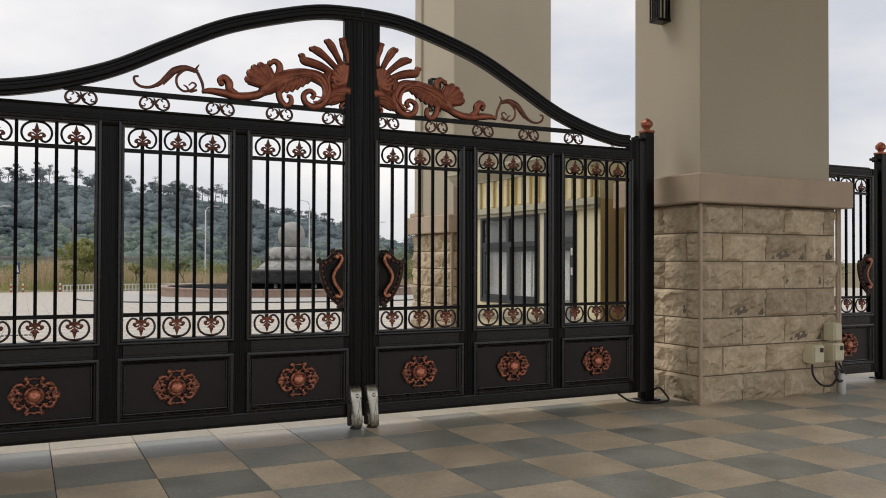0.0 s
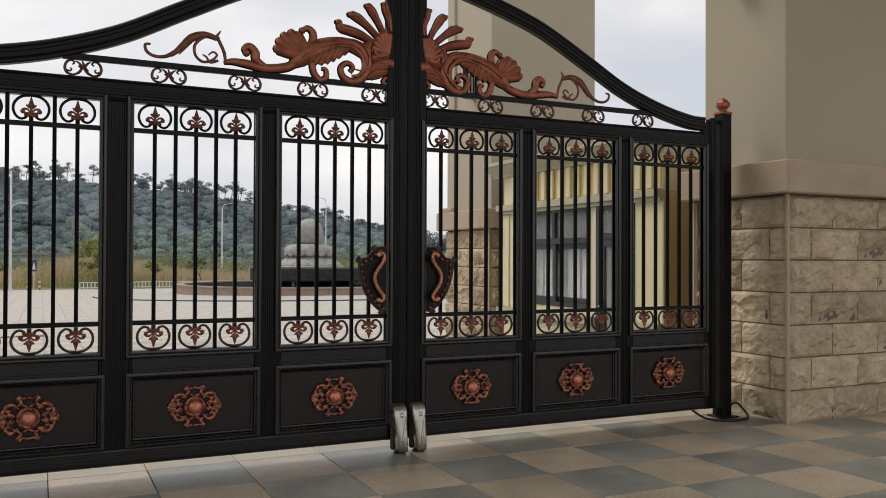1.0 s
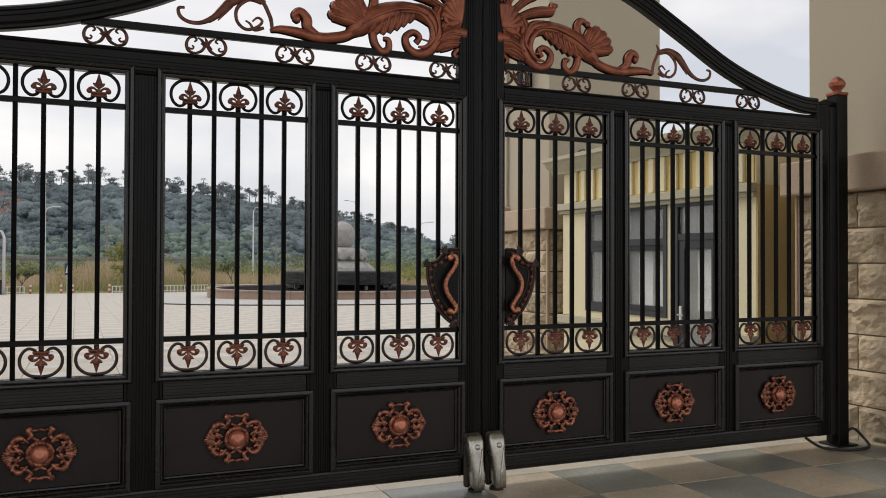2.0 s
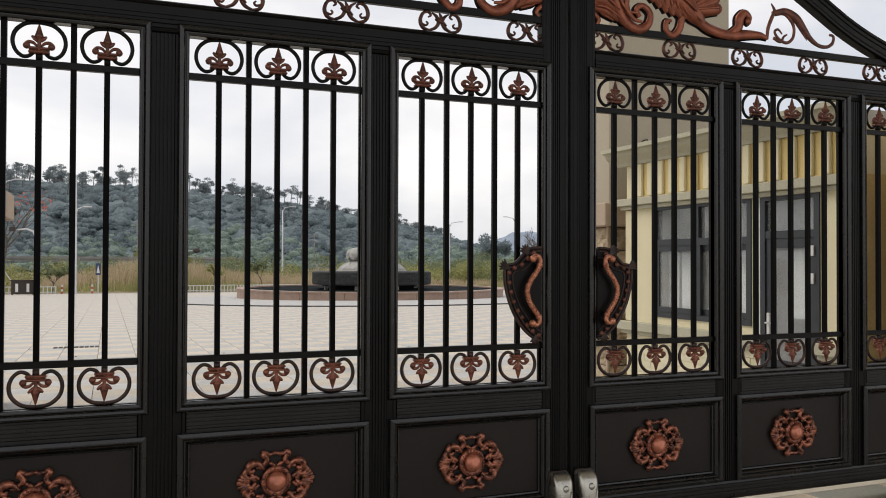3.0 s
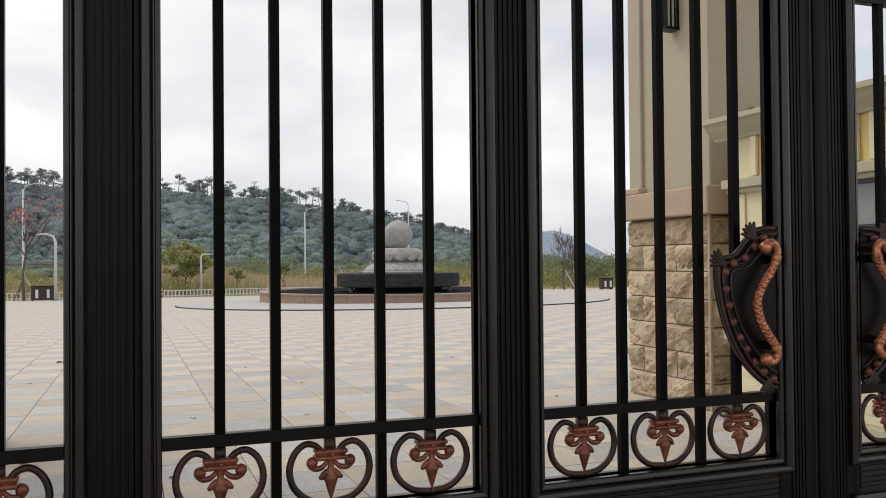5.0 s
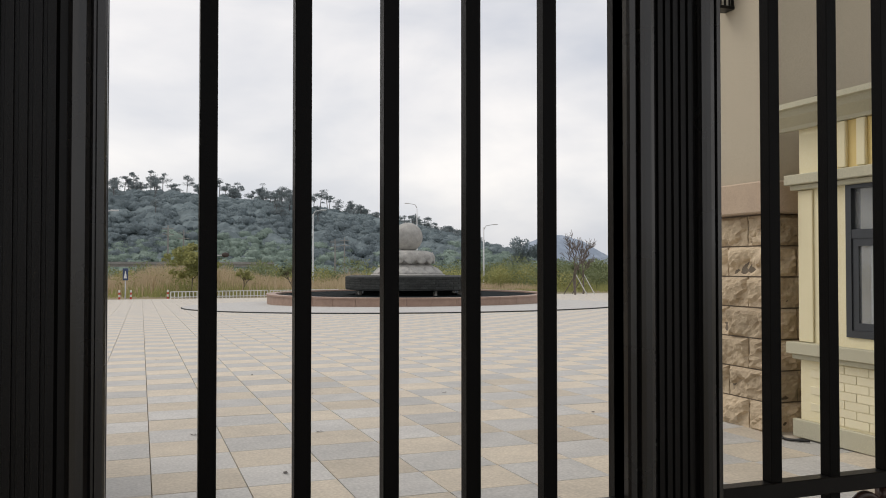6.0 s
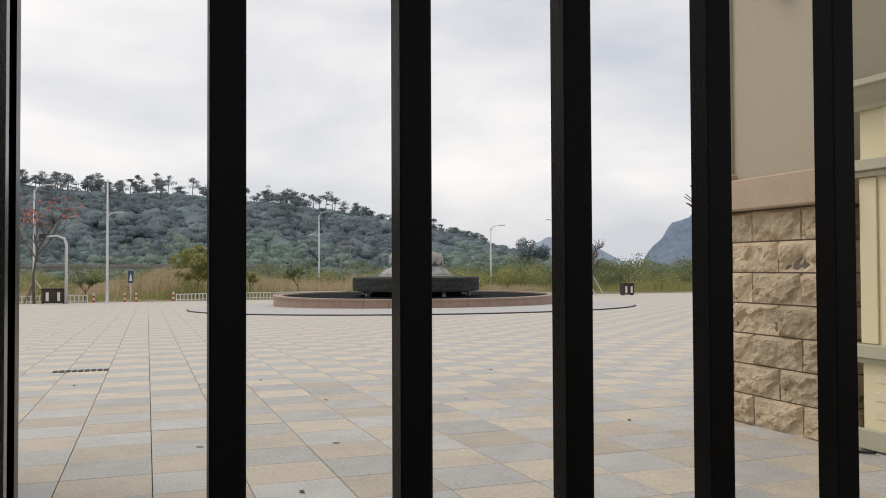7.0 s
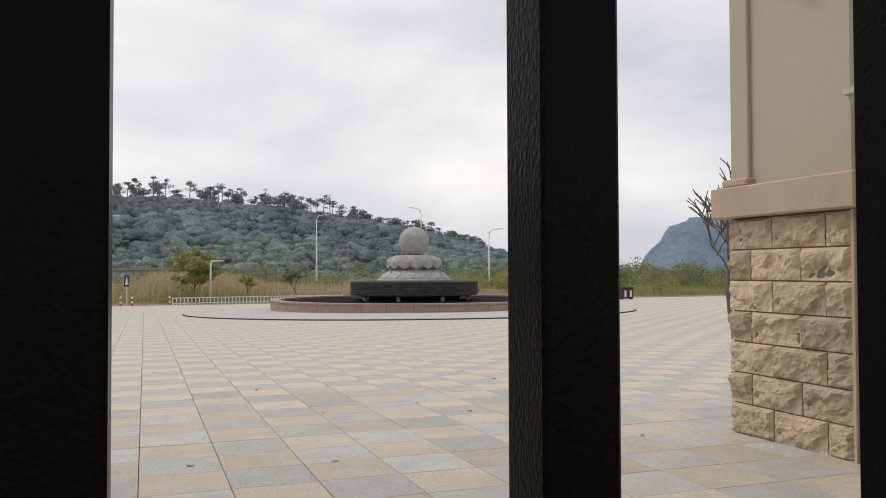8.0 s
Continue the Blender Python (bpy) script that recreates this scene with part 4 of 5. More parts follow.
def handle_parts(g, s):
    """Half shield plate with beaded rim and a hammered copper S-grip."""
    outer = [(0.168, 1.506), (0.238, 1.500), (0.282, 1.462), (0.322, 1.424), (0.372, 1.410), (0.378, 1.345), (0.362, 1.260), (0.330, 1.176), (0.282, 1.102), (0.225, 1.050), (0.168, 1.026)]
    path, _ = smooth_path(outer, 1.0, 4)
    b = Build()
    b.prism([(s * x, z) for x, z in path], "y", -0.032, -0.012)
    plate = part("handle_plate", b.done("handle_plate"), M_IRON, g, "dark shield shaped handle plate")
    b = Build()
    inner = [(x - 0.045 * min(1, (x - 0.168) / 0.1), 1.25 + (z - 1.25) * 0.80) for x, z in outer]
    b.scroll(outer, 0.0085, -0.034, 0.9, 6, 4, s)
    b.scroll([(x - 0.016 * min(1, (x - 0.168) / 0.1), 1.25 + (z - 1.25) * 0.93) for x, z in outer], 0.006, -0.037, 0.9, 6, 4, s)
    b.scroll(inner, 0.0045, -0.034, 0.9, 6, 4, s)
    for tx, tz, dx, dz in ((0.255, 1.482, 0.026, 0.034), (0.370, 1.406, 0.036, 0.020), (0.205, 1.044, 0.006, -0.036)):
        for a in (-0.8, -0.4, 0.0, 0.4, 0.8):
            c, d = math.cos(a), math.sin(a)
            b.scroll([(tx - dx * 0.5, tz - dz * 0.5), (tx + (dx * c - dz * d) * 0.6, tz + (dx * d + dz * c) * 0.6), (tx + dx * c - dz * d, tz + dx * d + dz * c)], [0.006, 0.007, 0.003], -0.038, 0.8, 6, 3, s)
    part("rim", b.done("handle_rim", True), M_HEART, plate, "dark copper leaf rim")
    mid = [((p[0] + q[0]) / 2, (p[1] + q[1]) / 2) for p, q in zip(outer, inner)]
    bead_path, _ = smooth_path(mid, 1.0, 8)
    length, last = 0.0, bead_path[0]
    bead = Build().blob((0, 0, 0), (0.0135, 0.0125, 0.0135), 5, 10).done("rivet", True)
    for q in bead_path:
        length += math.dist(q, last)
        last = q
        if length > 0.042:
            length = 0.0
            part("rivet", bead, M_COPPER_DARK, plate, "", (s * q[0], -0.037, q[1]))
    b = Build()
    grip = [(0.236, 1.448), (0.214, 1.462), (0.196, 1.446), (0.198, 1.412), (0.222, 1.372), (0.254, 1.328), (0.268, 1.286), (0.258, 1.236), (0.230, 1.192), (0.204, 1.156), (0.198, 1.130), (0.214, 1.112), (0.238, 1.120)]
    path, _ = smooth_path(grip, 1.0, 14)
    rad, n = [], len(path)
    for i in range(n):
        t = i / (n - 1)
        r = 0.0115 + 0.003 * math.sin(math.pi * t)
        if t < 0.06 or t > 0.94:
            r = 0.015
        if abs(t - 0.24) < 0.018 or abs(t - 0.76) < 0.018:
            r = 0.016
        rad.append(r - (0.004 if 0.26 < t < 0.74 else 0))
    b.tube([(s * x, -0.068, z) for x, z in path], rad, 12)
    for turn, wind in ((0.0, 0.5), (2.094, 0.5), (4.189, 0.5), (1.0, -0.5), (3.094, -0.5), (5.189, -0.5)):
        strand = []
        for i in range(n):
            if not 0.25 < i / (n - 1) < 0.75:
                continue
            t2 = Vector(path[i + 1]) - Vector(path[i - 1])
            t2.normalize()
            a = turn + i * wind
            strand.append((s * (path[i][0] - t2.y * 0.0085 * math.cos(a)), -0.068 + 0.0085 * math.sin(a), path[i][1] + t2.x * 0.0085 * math.cos(a)))
        b.tube(strand, [0.0058] * len(strand), 6)
    b.blob((s * 0.236, -0.068, 1.448), (0.019, 0.019, 0.019), 6, 12).blob((s * 0.238, -0.068, 1.120), (0.019, 0.019, 0.019), 6, 12)
    part("grip", b.done("grip", True), M_BRIGHT, plate, "hammered copper grip")
    for z in (1.412, 1.158):
        part("standoff", Build().tube([(s * 0.204, -0.032, z), (s * 0.204, -0.064, z)], [0.014, 0.012], 10).done("standoff"), M_IRON, plate)


def gate_leaf(s, origin=(0, 0, 0), panels=3, crest=True, handle=True, gap=0.161, extra=0.0):
    """One leaf, hung to the side s (1 or -1) of the meeting line."""
    g = thing("gate_leaf", "black iron gate leaf with copper red scrollwork, closed" if panels == 3 else "narrow black iron gate leaf with copper ornaments, closed", "gate", origin, "gate leaves")
    starts = [gap + i * PITCH + (extra if i == 2 else 0.0) for i in range(panels)]
    end = starts[-1] + OPEN_W
    edges = [(0.004, gap)] + [(starts[i] + OPEN_W, starts[i + 1]) for i in range(panels - 1)] + [(end, end + 0.145 - extra)]
    for i, (a, b) in enumerate(edges):
        top = arch_z(a) - 0.02 if (i == 0 and crest) else Z_HIGH + (0.13 if i < panels else (0.23 if crest else 0.13))
        bottom = 0.09 if i in (0, panels) else 0.20
        if 0 < i < panels:
            top = Z_HIGH
        part("stile", Build().prism(sorted_profile(fluted(a, b, -0.03, 0.03, 5), s), "z", bottom, top).done("stile"), M_IRON, g)
    for i in range(panels):
        a = starts[i]
        b = a + OPEN_W
        x0, x1 = (a, b) if s > 0 else (-b, -a)
        # rails between the stiles
        part("middle_rail", Build().prism([(y, z) for z, y in fluted(0.645, Z_LOW, -0.028, 0.03, 4)], "x", x0, x1).done("middle_rail"), M_RAIL, g)
        part("panel", box_mesh("panel", (x0 - 0.02, -0.004, 0.22), (x1 + 0.02, 0.004, 0.644)), M_PANEL, g)
        part("panel_moulding", Build().frame_ring(x0 + 0.018, 0.256, x1 - 0.018, 0.620, PANEL_MOULD).done("panel_moulding"), M_MOULD, g)
        part("opening_moulding", Build().frame_ring(x0, Z_LOW, x1, Z_HIGH, MOULD).done("opening_moulding"), M_MOULD, g)
        for z in (0.984, 2.232):
            part("cross_bar", box_mesh("cross_bar", (x0, -0.014, z), (x1, 0.014, z + 0.03), 0.0015), M_IRON, g)
        for k in range(1, 6):
            x = (x0 + x1) / 2 + (k - 3) * SPACE
            if k % 2:
                part("bar", BAR, M_BAR_SHADED, g, m=Matrix.Translation((x, 0, 1.014)) @ Matrix.Diagonal((1, 1, 1.218, 1)))
                part("heart_scroll", HEART_UP, M_IRON, g, "", (x, 0, 2.262))
                part("fleur", FLEUR_UP, M_COPPER_DARK, g, "dark copper fleur", (x, 0, 2.262))
                part("heart_scroll", HEART_DOWN, M_HEART, g, "", (x, 0, 0.984))
                part("fleur", FLEUR_DOWN, M_FLEUR, g, "copper fleur", (x, 0, 0.984))
            else:
                part("bar", BAR, M_BAR_SHADED, g, m=Matrix.Translation((x, 0, Z_LOW)) @ Matrix.Diagonal((1, 1, Z_HIGH - Z_LOW, 1)))
        part("rosette", ROSETTE, M_CAST, g, "pierced copper rosette", ((x0 + x1) / 2, -0.004, 0.435))
        part("boss", Build().lathe([(0.0, -0.062), (0.022, -0.060), (0.038, -0.052), (0.045, -0.040), (0.046, -0.03)][::-1], (0, 0, 0), 20, "y").done("boss", True), M_BOSS, g, "polished copper boss", ((x0 + x1) / 2, -0.004, 0.435))
    x0, x1 = (0.159, end + 0.001) if s > 0 else (-end - 0.001, -0.159)
    part("bottom_rail", Build().prism([(y, z) for z, y in fluted(0.09, 0.20, -0.032, 0.032, 2)], "x", x0, x1).done("bottom_rail"), M_RAIL, g)
    part("top_rail", Build().prism([(y, z) for z, y in fluted(Z_HIGH + 0.002, 2.565, -0.032, 0.032, 3)], "x", x0, x1).done("top_rail"), M_IRON, g)
    if crest:
        part("swan_neck_arch", arch_mesh(s), M_IRON, g)
        x0, x1 = (0.155, 2.34) if s > 0 else (-2.34, -0.155)
        part("scroll_rail", box_mesh("scroll_rail", (x0, -0.016, 2.668), (x1, 0.016, 2.708), 0.003), M_IRON, g)
        for x in (0.24, 0.72, 1.20, 1.70, 2.22):
            part("scroll_clip", CLIP, M_PATINA, g, "copper edged scroll clip", m=Matrix.Translation((s * x, 0, 2.572)) @ Matrix.Diagonal((1.16, 1.3, 1.0, 1)))
        crest_parts(g, s)
    if handle:
        handle_parts(g, s)
    return g


def sorted_profile(pts, s):
    return [(s * x, y) for x, y in pts]


gate_leaf(1)
gate_leaf(-1, extra=0.02)
side_leaf = gate_leaf(-1, (6.72, 0, 0), 1, False, True)


def gate_post(x, label, size=0.055):
    p = thing("gate_post", label, "post", (x, 0, 0), "gate posts")
    part("shaft", box_mesh("post_shaft", (-size, -size, 0.0), (size, size, 2.74), 0.006), M_IRON, p)
    part("foot_plate", box_mesh("foot_plate", (-0.1, -0.1, 0.0), (0.1, 0.1, 0.014), 0.003), M_IRON, p)
    b = Build().box((-0.06, -0.06, 2.74), (0.06, 0.06, 2.765), 0.006)
    b.lathe([(0.030, 2.765), (0.034, 2.785), (0.060, 2.815), (0.062, 2.845), (0.040, 2.875), (0.012, 2.893)], (0, 0, 0), 8)
    part("finial", b.done("finial"), M_COPPER, p, "copper red faceted finial")
    h = Build().box((-0.19, -0.02, 2.655), (0.0, 0.02, 2.685), 0.004)
    h.lathe([(0.022, 2.64), (0.026, 2.66), (0.022, 2.70)], (-0.13, 0, 0), 10)
    part("hinge", h.done("post_hinge"), M_IRON, p)
    part("hinge", box_mesh("post_hinge_low", (-0.1, -0.03, 0.03), (0.03, 0.03, 0.085), 0.006), M_IRON, p)


gate_post(3.135, "black iron gate post with copper finial beside the stone pillar")
gate_post(-3.135, "black iron gate post with copper finial beside the stone pillar")
gate_post(6.80, "black iron side gate post with copper finial")


# ---- court paving: nearest stretch as single pavers, the rest joined ----
def paver_mesh(name, w, h=0.03):
    return box_mesh(name, (0.003, 0.003, -h), (w - 0.003, w - 0.003, 0.0), 0.0025)


PAVER = paver_mesh("paver", 0.6)


def lay(owner, mats, xs, ys, phase, tag, limit=300):
    """Checkered 0.6 m pavers from column and row ranges; those past the limit are joined."""
    data = [PAVER.copy(), PAVER.copy()]
    rng = random.Random(3)
    rest = [Build(), Build()]
    cells = [(i, j) for j in ys for i in xs]
    cells.sort(key=lambda c: (c[0] * 0.6 + 1.0) ** 2 + ((c[1] * 0.6 + phase) - tag) ** 2)
    for k, (i, j) in enumerate(cells):
        x, y = i * 0.6, phase + j * 0.6
        odd = (i + j) % 2
        if k < limit:
            tilt = math.degrees(math.atan(-SLOPE)) if y > SLOPE_FROM else 0.0
            part("paver", data[odd], mats[odd], owner, "", m=pose(x, y, ground_z(y) + rng.uniform(-0.0012, 0.0012), tilt, 0, 0))
        else:
            b, n = rest[odd], len(rest[odd].v)
            z0, z1 = ground_z(y), ground_z(y + 0.6)
            b.v += [(x + 0.004, y + 0.004, z0), (x + 0.596, y + 0.004, z0), (x + 0.596, y + 0.596, z1), (x + 0.004, y + 0.596, z1)]
            b.v += [(q[0], q[1], q[2] - 0.02) for q in b.v[-4:]]
            b.f += [(n, n + 1, n + 2, n + 3), (n, n + 4, n + 5, n + 1), (n + 1, n + 5, n + 6, n + 2), (n + 2, n + 6, n + 7, n + 3), (n + 3, n + 7, n + 4, n)]
    for odd in (0, 1):
        if rest[odd].v:
            me = bpy.data.meshes.new("pavers")
            me.from_pydata(rest[odd].v, [], rest[odd].f)
            ob = part("pavers", me, mats[odd], owner)
            ob["kind"] = "stuff"


forecourt = thing("floor", "checkered beige and blue-grey stone pavers of the forecourt", "floor", kind="structure")
lay(forecourt, (M_BEIGE_TILE, M_GREY_TILE), range(-9, 20), range(-17, 1), -0.44, -1.5)
part("joint_bed", box_mesh("joint_bed", (-5.4, -10.6, -0.026), (12.0, 0.155, -0.008)), M_JOINT, forecourt, "dark dirty joints")
# pale slabs stand in for the paver row lit from outside
threshold = thing("threshold", "pale slab strip under the gate, daylight put into its colour", "threshold", kind="structure")
for i in range(-10, 21):
    part("slab", box_mesh("slab", (i * 0.6 + 0.002, 0.162, -0.03), (i * 0.6 + 0.598, 0.858, 0.0), 0.003), M_DAYLIT_STRIP, threshold)
court = thing("court_paving", "pale grey and yellow granite pavers of the court", "paving", kind="structure")
lay(court, (M_PLAZA_BEIGE, M_PLAZA_GREY), range(-52, 96), range(1, 107), 0.26, 4.0)


# ---- fountain ----
def fountain():
    cx, cy, z0 = 12.3, 43.9, -0.66
    f = thing("fountain", "granite sphere on carved lotus in a round pool", "fountain", (cx, cy, z0))
    lie = pose(-1.0, -2.7, -0.03, math.degrees(math.atan(-SLOPE)), 0, 0)
    part("step", Build().lathe([(11.3, -0.1), (11.3, 0.055), (11.2, 0.065), (0.0, 0.066)], steps=96).done("fountain_step"), M_PLAZA_GREY, f, "pale paved round step", m=lie)
    part("step_edge", Build().lathe([(11.32, -0.12), (11.36, -0.05), (11.36, 0.04), (11.3, 0.045)], steps=96).done("step_edge"), M_DARKSTONE, f, m=lie)
    seg = 40
    for i in range(seg):
        a0, a1 = 2 * math.pi * i / seg, 2 * math.pi * (i + 1) / seg - 0.002
        for name, mat, prof in (("basin_panel", M_REDGRAN, [(7.35, 0.0), (7.8, 0.0), (7.8, 0.45), (7.35, 0.45)]), ("coping", M_REDGRAN, [(7.33, 0.452), (7.86, 0.452), (7.86, 0.53), (7.33, 0.53)])):
            b = Build()
            for a in (a0, (a0 + a1) / 2, a1):
                b.v += [(r * math.cos(a), r * math.sin(a), z) for r, z in prof]
            for k in (0, 4):
                b.f += [(k + j, k + (j + 1) % 4, k + 4 + (j + 1) % 4, k + 4 + j) for j in range(4)]
            b.f += [(0, 1, 2, 3), (11, 10, 9, 8)]
            part(name, b.done(name), mat, f)
    part("pool_floor", Build().lathe([(7.34, 0.08), (7.34, 0.12), (0, 0.125)], steps=64).done("pool_floor"), M_POOL, f, "dark drained pool floor")
    part("pool_lining", Build().lathe([(7.346, 0.126), (7.30, 0.126), (7.30, 0.450), (7.346, 0.450)], steps=64).done("pool_lining"), M_POOL, f, "dark pool lining")
    part("pedestal", Build().lathe([(2.5, 0.12), (2.5, 0.70), (0, 0.72)], steps=48).done("pedestal"), M_POOL, f)
    for i in range(8):
        a = 2 * math.pi * i / 8 + 0.2
        part("post", box_mesh("fountain_post", (-0.08, -0.08, 0.12), (0.08, 0.08, 0.70)), M_GRANITE, f, "", (3.0 * math.cos(a), 3.0 * math.sin(a), 0), math.degrees(a))
    b = Build().lathe([(3.2, 0.70), (3.5, 0.74), (3.5, 1.46), (3.35, 1.5), (0.0, 1.52)], steps=64)
    part("drum", b.done("drum"), M_DARKSTONE, f, "dark granite drum with carved band")
    for r in range(5):
        for i in range(54):
            a = 2 * math.pi * (i + 0.5 * (r % 2)) / 54
            part("carved_block", PAVER_FACE, M_DARKSTONE, f, "", (3.482 * math.cos(a), 3.482 * math.sin(a), 0.80 + r * 0.128), math.degrees(a))
    part("foot", Build().lathe([(2.1, 1.5), (2.1, 1.56), (1.98, 1.60)], steps=64).done("lotus_foot", True), M_GRANITE, f)
    part("lower_lotus", Build().lathe([(1.92, 1.58), (1.86, 1.68), (1.62, 1.86), (1.36, 2.04), (1.2, 2.16)], steps=96, lobes=14, depth=0.05).done("lower_lotus", True), M_GRANITE, f, "down-turned carved lotus tier")
    part("upper_lotus", Build().lathe([(1.16, 2.14), (1.36, 2.24), (1.47, 2.42), (1.47, 2.58), (1.36, 2.74), (1.12, 2.86), (0.9, 2.9)], steps=96, lobes=12, depth=0.05).done("upper_lotus", True), M_GRANITE, f, "rounded carved lotus tier")
    p = Build().scroll([(0, 0.0), (0.10, 0.16), (0.12, 0.38), (0.02, 0.60)], [0.10, 0.24, 0.22, 0.05], 0, 1.0, 10, 4)
    petal = mesh("petal", [(0.24 * x, 1.5 * y, z) for x, y, z in p.v], p.f, True)
    for i in range(14):
        a = 2 * math.pi * i / 14
        part("petal", petal, M_GRANITE, f, "", m=pose(1.46 * math.cos(a), 1.46 * math.sin(a), 2.2, 0, 0, math.degrees(a)) @ pose(0, 0, 0, 0, -8, 0))
        a += math.pi / 14
        part("petal", petal, M_GRANITE, f, "", m=pose(1.92 * math.cos(a), 1.92 * math.sin(a), 1.62, 0, 0, math.degrees(a)) @ pose(0, 0, 0, 0, -52, 0))
    part("sphere", Build().lathe([(0.83 * math.sin(math.pi * i / 24), 3.66 - 0.83 * math.cos(math.pi * i / 24)) for i in range(25)], steps=40).done("sphere", True), M_GRANITE, f, "polished grey granite sphere")
    bu = Build().blob((0, 0, 0.3), (0.18, 0.18, 0.16), 5, 10)
    part("buoy", bu.done("buoy", True), M_RED, f, "small red float", (1.2, -6.4, 0.0))


PAVER_FACE = box_mesh("carved_block", (0.0, -0.192, 0.0), (0.034, 0.192, 0.118), 0.012)
fountain()


# ---- street furniture on the far side of the court ----
def street_lamp(x, y, height, arms, label):
    z = ground_z(y)
    l = thing("street_lamp", label, "street lamp", (x, y, z), "street lamps")
    part("pole", Build().lathe([(0.16, 0), (0.16, 0.05), (0.11, 0.1), (0.10, 1.2), (0.055, height)], steps=12).done("lamp_pole", True), M_LAMP, l)
    for h, reach, side in arms:
        b = Build().tube([(0, 0, h - 0.6), (side * 0.25 * reach, 0, h - 0.15), (side * reach, 0, h)], [0.05, 0.045, 0.035], 8)
        part("arm", b.done("lamp_arm", True), M_LAMP, l)
        part("lamp_head", box_mesh("lamp_head", (min(side * reach, side * (reach + 0.6)), -0.14, h - 0.03), (max(side * reach, side * (reach + 0.6)), 0.14, h + 0.06), 0.03), M_LAMP, l)


street_lamp(-4.56, 64.2, 8.9, ((6.5, 0.5, 1),), "tall pale grey street lamp with one low arm")
street_lamp(16.13, 91.4, 8.3, ((8.75, 0.9, 1), (6.1, 0.5, -1)), "pale grey street lamp with two arms")
street_lamp(34.0, 84.8, 6.8, ((7.1, 1.1, 1),), "pale grey street lamp with a single arm")
street_lamp(34.4, 110.0, 10.4, ((11.2, 1.2, -1),), "distant pale grey street lamp behind the fountain")
street_lamp(-9.6, 66.5, 8.2, ((8.6, 0.7, 1),), "pale grey street lamp behind a flowering tree")
street_lamp(44.0, 88.0, 7.6, ((8.0, 1.0, -1),), "pale grey street lamp by the hedge")
street_lamp(60.5, 74.0, 6.0, ((6.4, 1.2, -1),), "pale grey street lamp beyond the pillar")


def fence(x0, y0, x1, y1):
    z = ground_z((y0 + y1) / 2)
    n = max(2, int(math.dist((x0, y0), (x1, y1)) / 0.28))
    a = math.degrees(math.atan2(y1 - y0, x1 - x0))
    f = thing("fence", "low white painted railing along the road edge", "railing", (x0, y0, z), "railings", "", a)
    L = math.dist((x0, y0), (x1, y1))
    for h in (0.10, 0.50):
        part("rail", box_mesh("fence_rail", (0, -0.03, h), (L, 0.03, h + 0.06), 0.01), M_WHITE, f)
    post = box_mesh("fence_picket", (-0.035, -0.02, 0), (0.035, 0.02, 0.55), 0.008)
    for i in range(n + 1):
        part("picket", post, M_WHITE, f, "", (L * i / n, 0, 0))


fence(0.2, 64.6, 7.6, 66.2)
fence(7.8, 66.2, 13.5, 67.0)
fence(-15.5, 64.6, -5.9, 64.6)


def bollard(x, y):
    b = thing("bollard", "red and white banded road bollard", "bollard", (x, y, ground_z(y)), "bollards")
    for i in range(4):
        part("band", Build().lathe([(0.075, i * 0.17), (0.075, i * 0.17 + 0.165), (0.0, i * 0.17 + 0.168)], steps=12).done("bollard_band"), M_WHITE if i % 2 else M_RED, b)


for x in (-5.5, -3.4, -2.6, 0.0):
    bollard(x, 64.9)


def sign(x, y, h, kind_mat, label):
    sgn = thing("road_sign", label, "road sign", (x, y, ground_z(y)))
    part("pole", Build().lathe([(0.05, 0), (0.04, h)], steps=8).done("sign_pole"), M_LAMP, sgn)
    if kind_mat is M_BLUE:
        part("board", box_mesh("sign_board", (-0.19, -0.06, h - 0.9), (0.19, -0.04, h), 0.006), M_BLUE, sgn)
        part("symbol", Build().prism([(-0.12, h - 0.75), (0.12, h - 0.75), (0.0, h - 0.15)], "y", -0.075, -0.062).done("sign_symbol"), M_WHITE, sgn)
    else:
        part("board", Build().prism([(-0.45, h - 0.75), (0.45, h - 0.75), (0.0, h)], "y", -0.06, -0.04).done("sign_board"), M_YELLOW_SIGN, sgn)


sign(-3.0, 65.6, 2.3, M_BLUE, "blue crossing sign on a grey pole")
sign(41.5, 82.0, 2.4, M_YELLOW_SIGN, "yellow triangular warning sign on a pole")


def litter_bin(x, y, label, w=0.55, h=0.95):
    b = thing("litter_bin", label, "bin", (x, y, ground_z(y)))
    part("body", box_mesh("bin_body", (-w, -0.3, 0.06), (w, 0.3, h), 0.02), M_BIN, b)
    part("lid", box_mesh("bin_lid", (-w - 0.05, -0.36, h + 0.002), (w + 0.05, 0.36, h + 0.07), 0.02), M_BIN, b)
    for sx in (-0.5, 0.5):
        part("slot", box_mesh("bin_slot", (sx * w - 0.09, -0.312, 0.2), (sx * w + 0.09, -0.302, h - 0.2)), M_WHITE, b)
    for sx in (-1, 1):
        part("leg", box_mesh("bin_leg", (sx * (w - 0.06) - 0.04, -0.2, 0), (sx * (w - 0.06) + 0.04, 0.2, 0.06)), M_BIN, b)


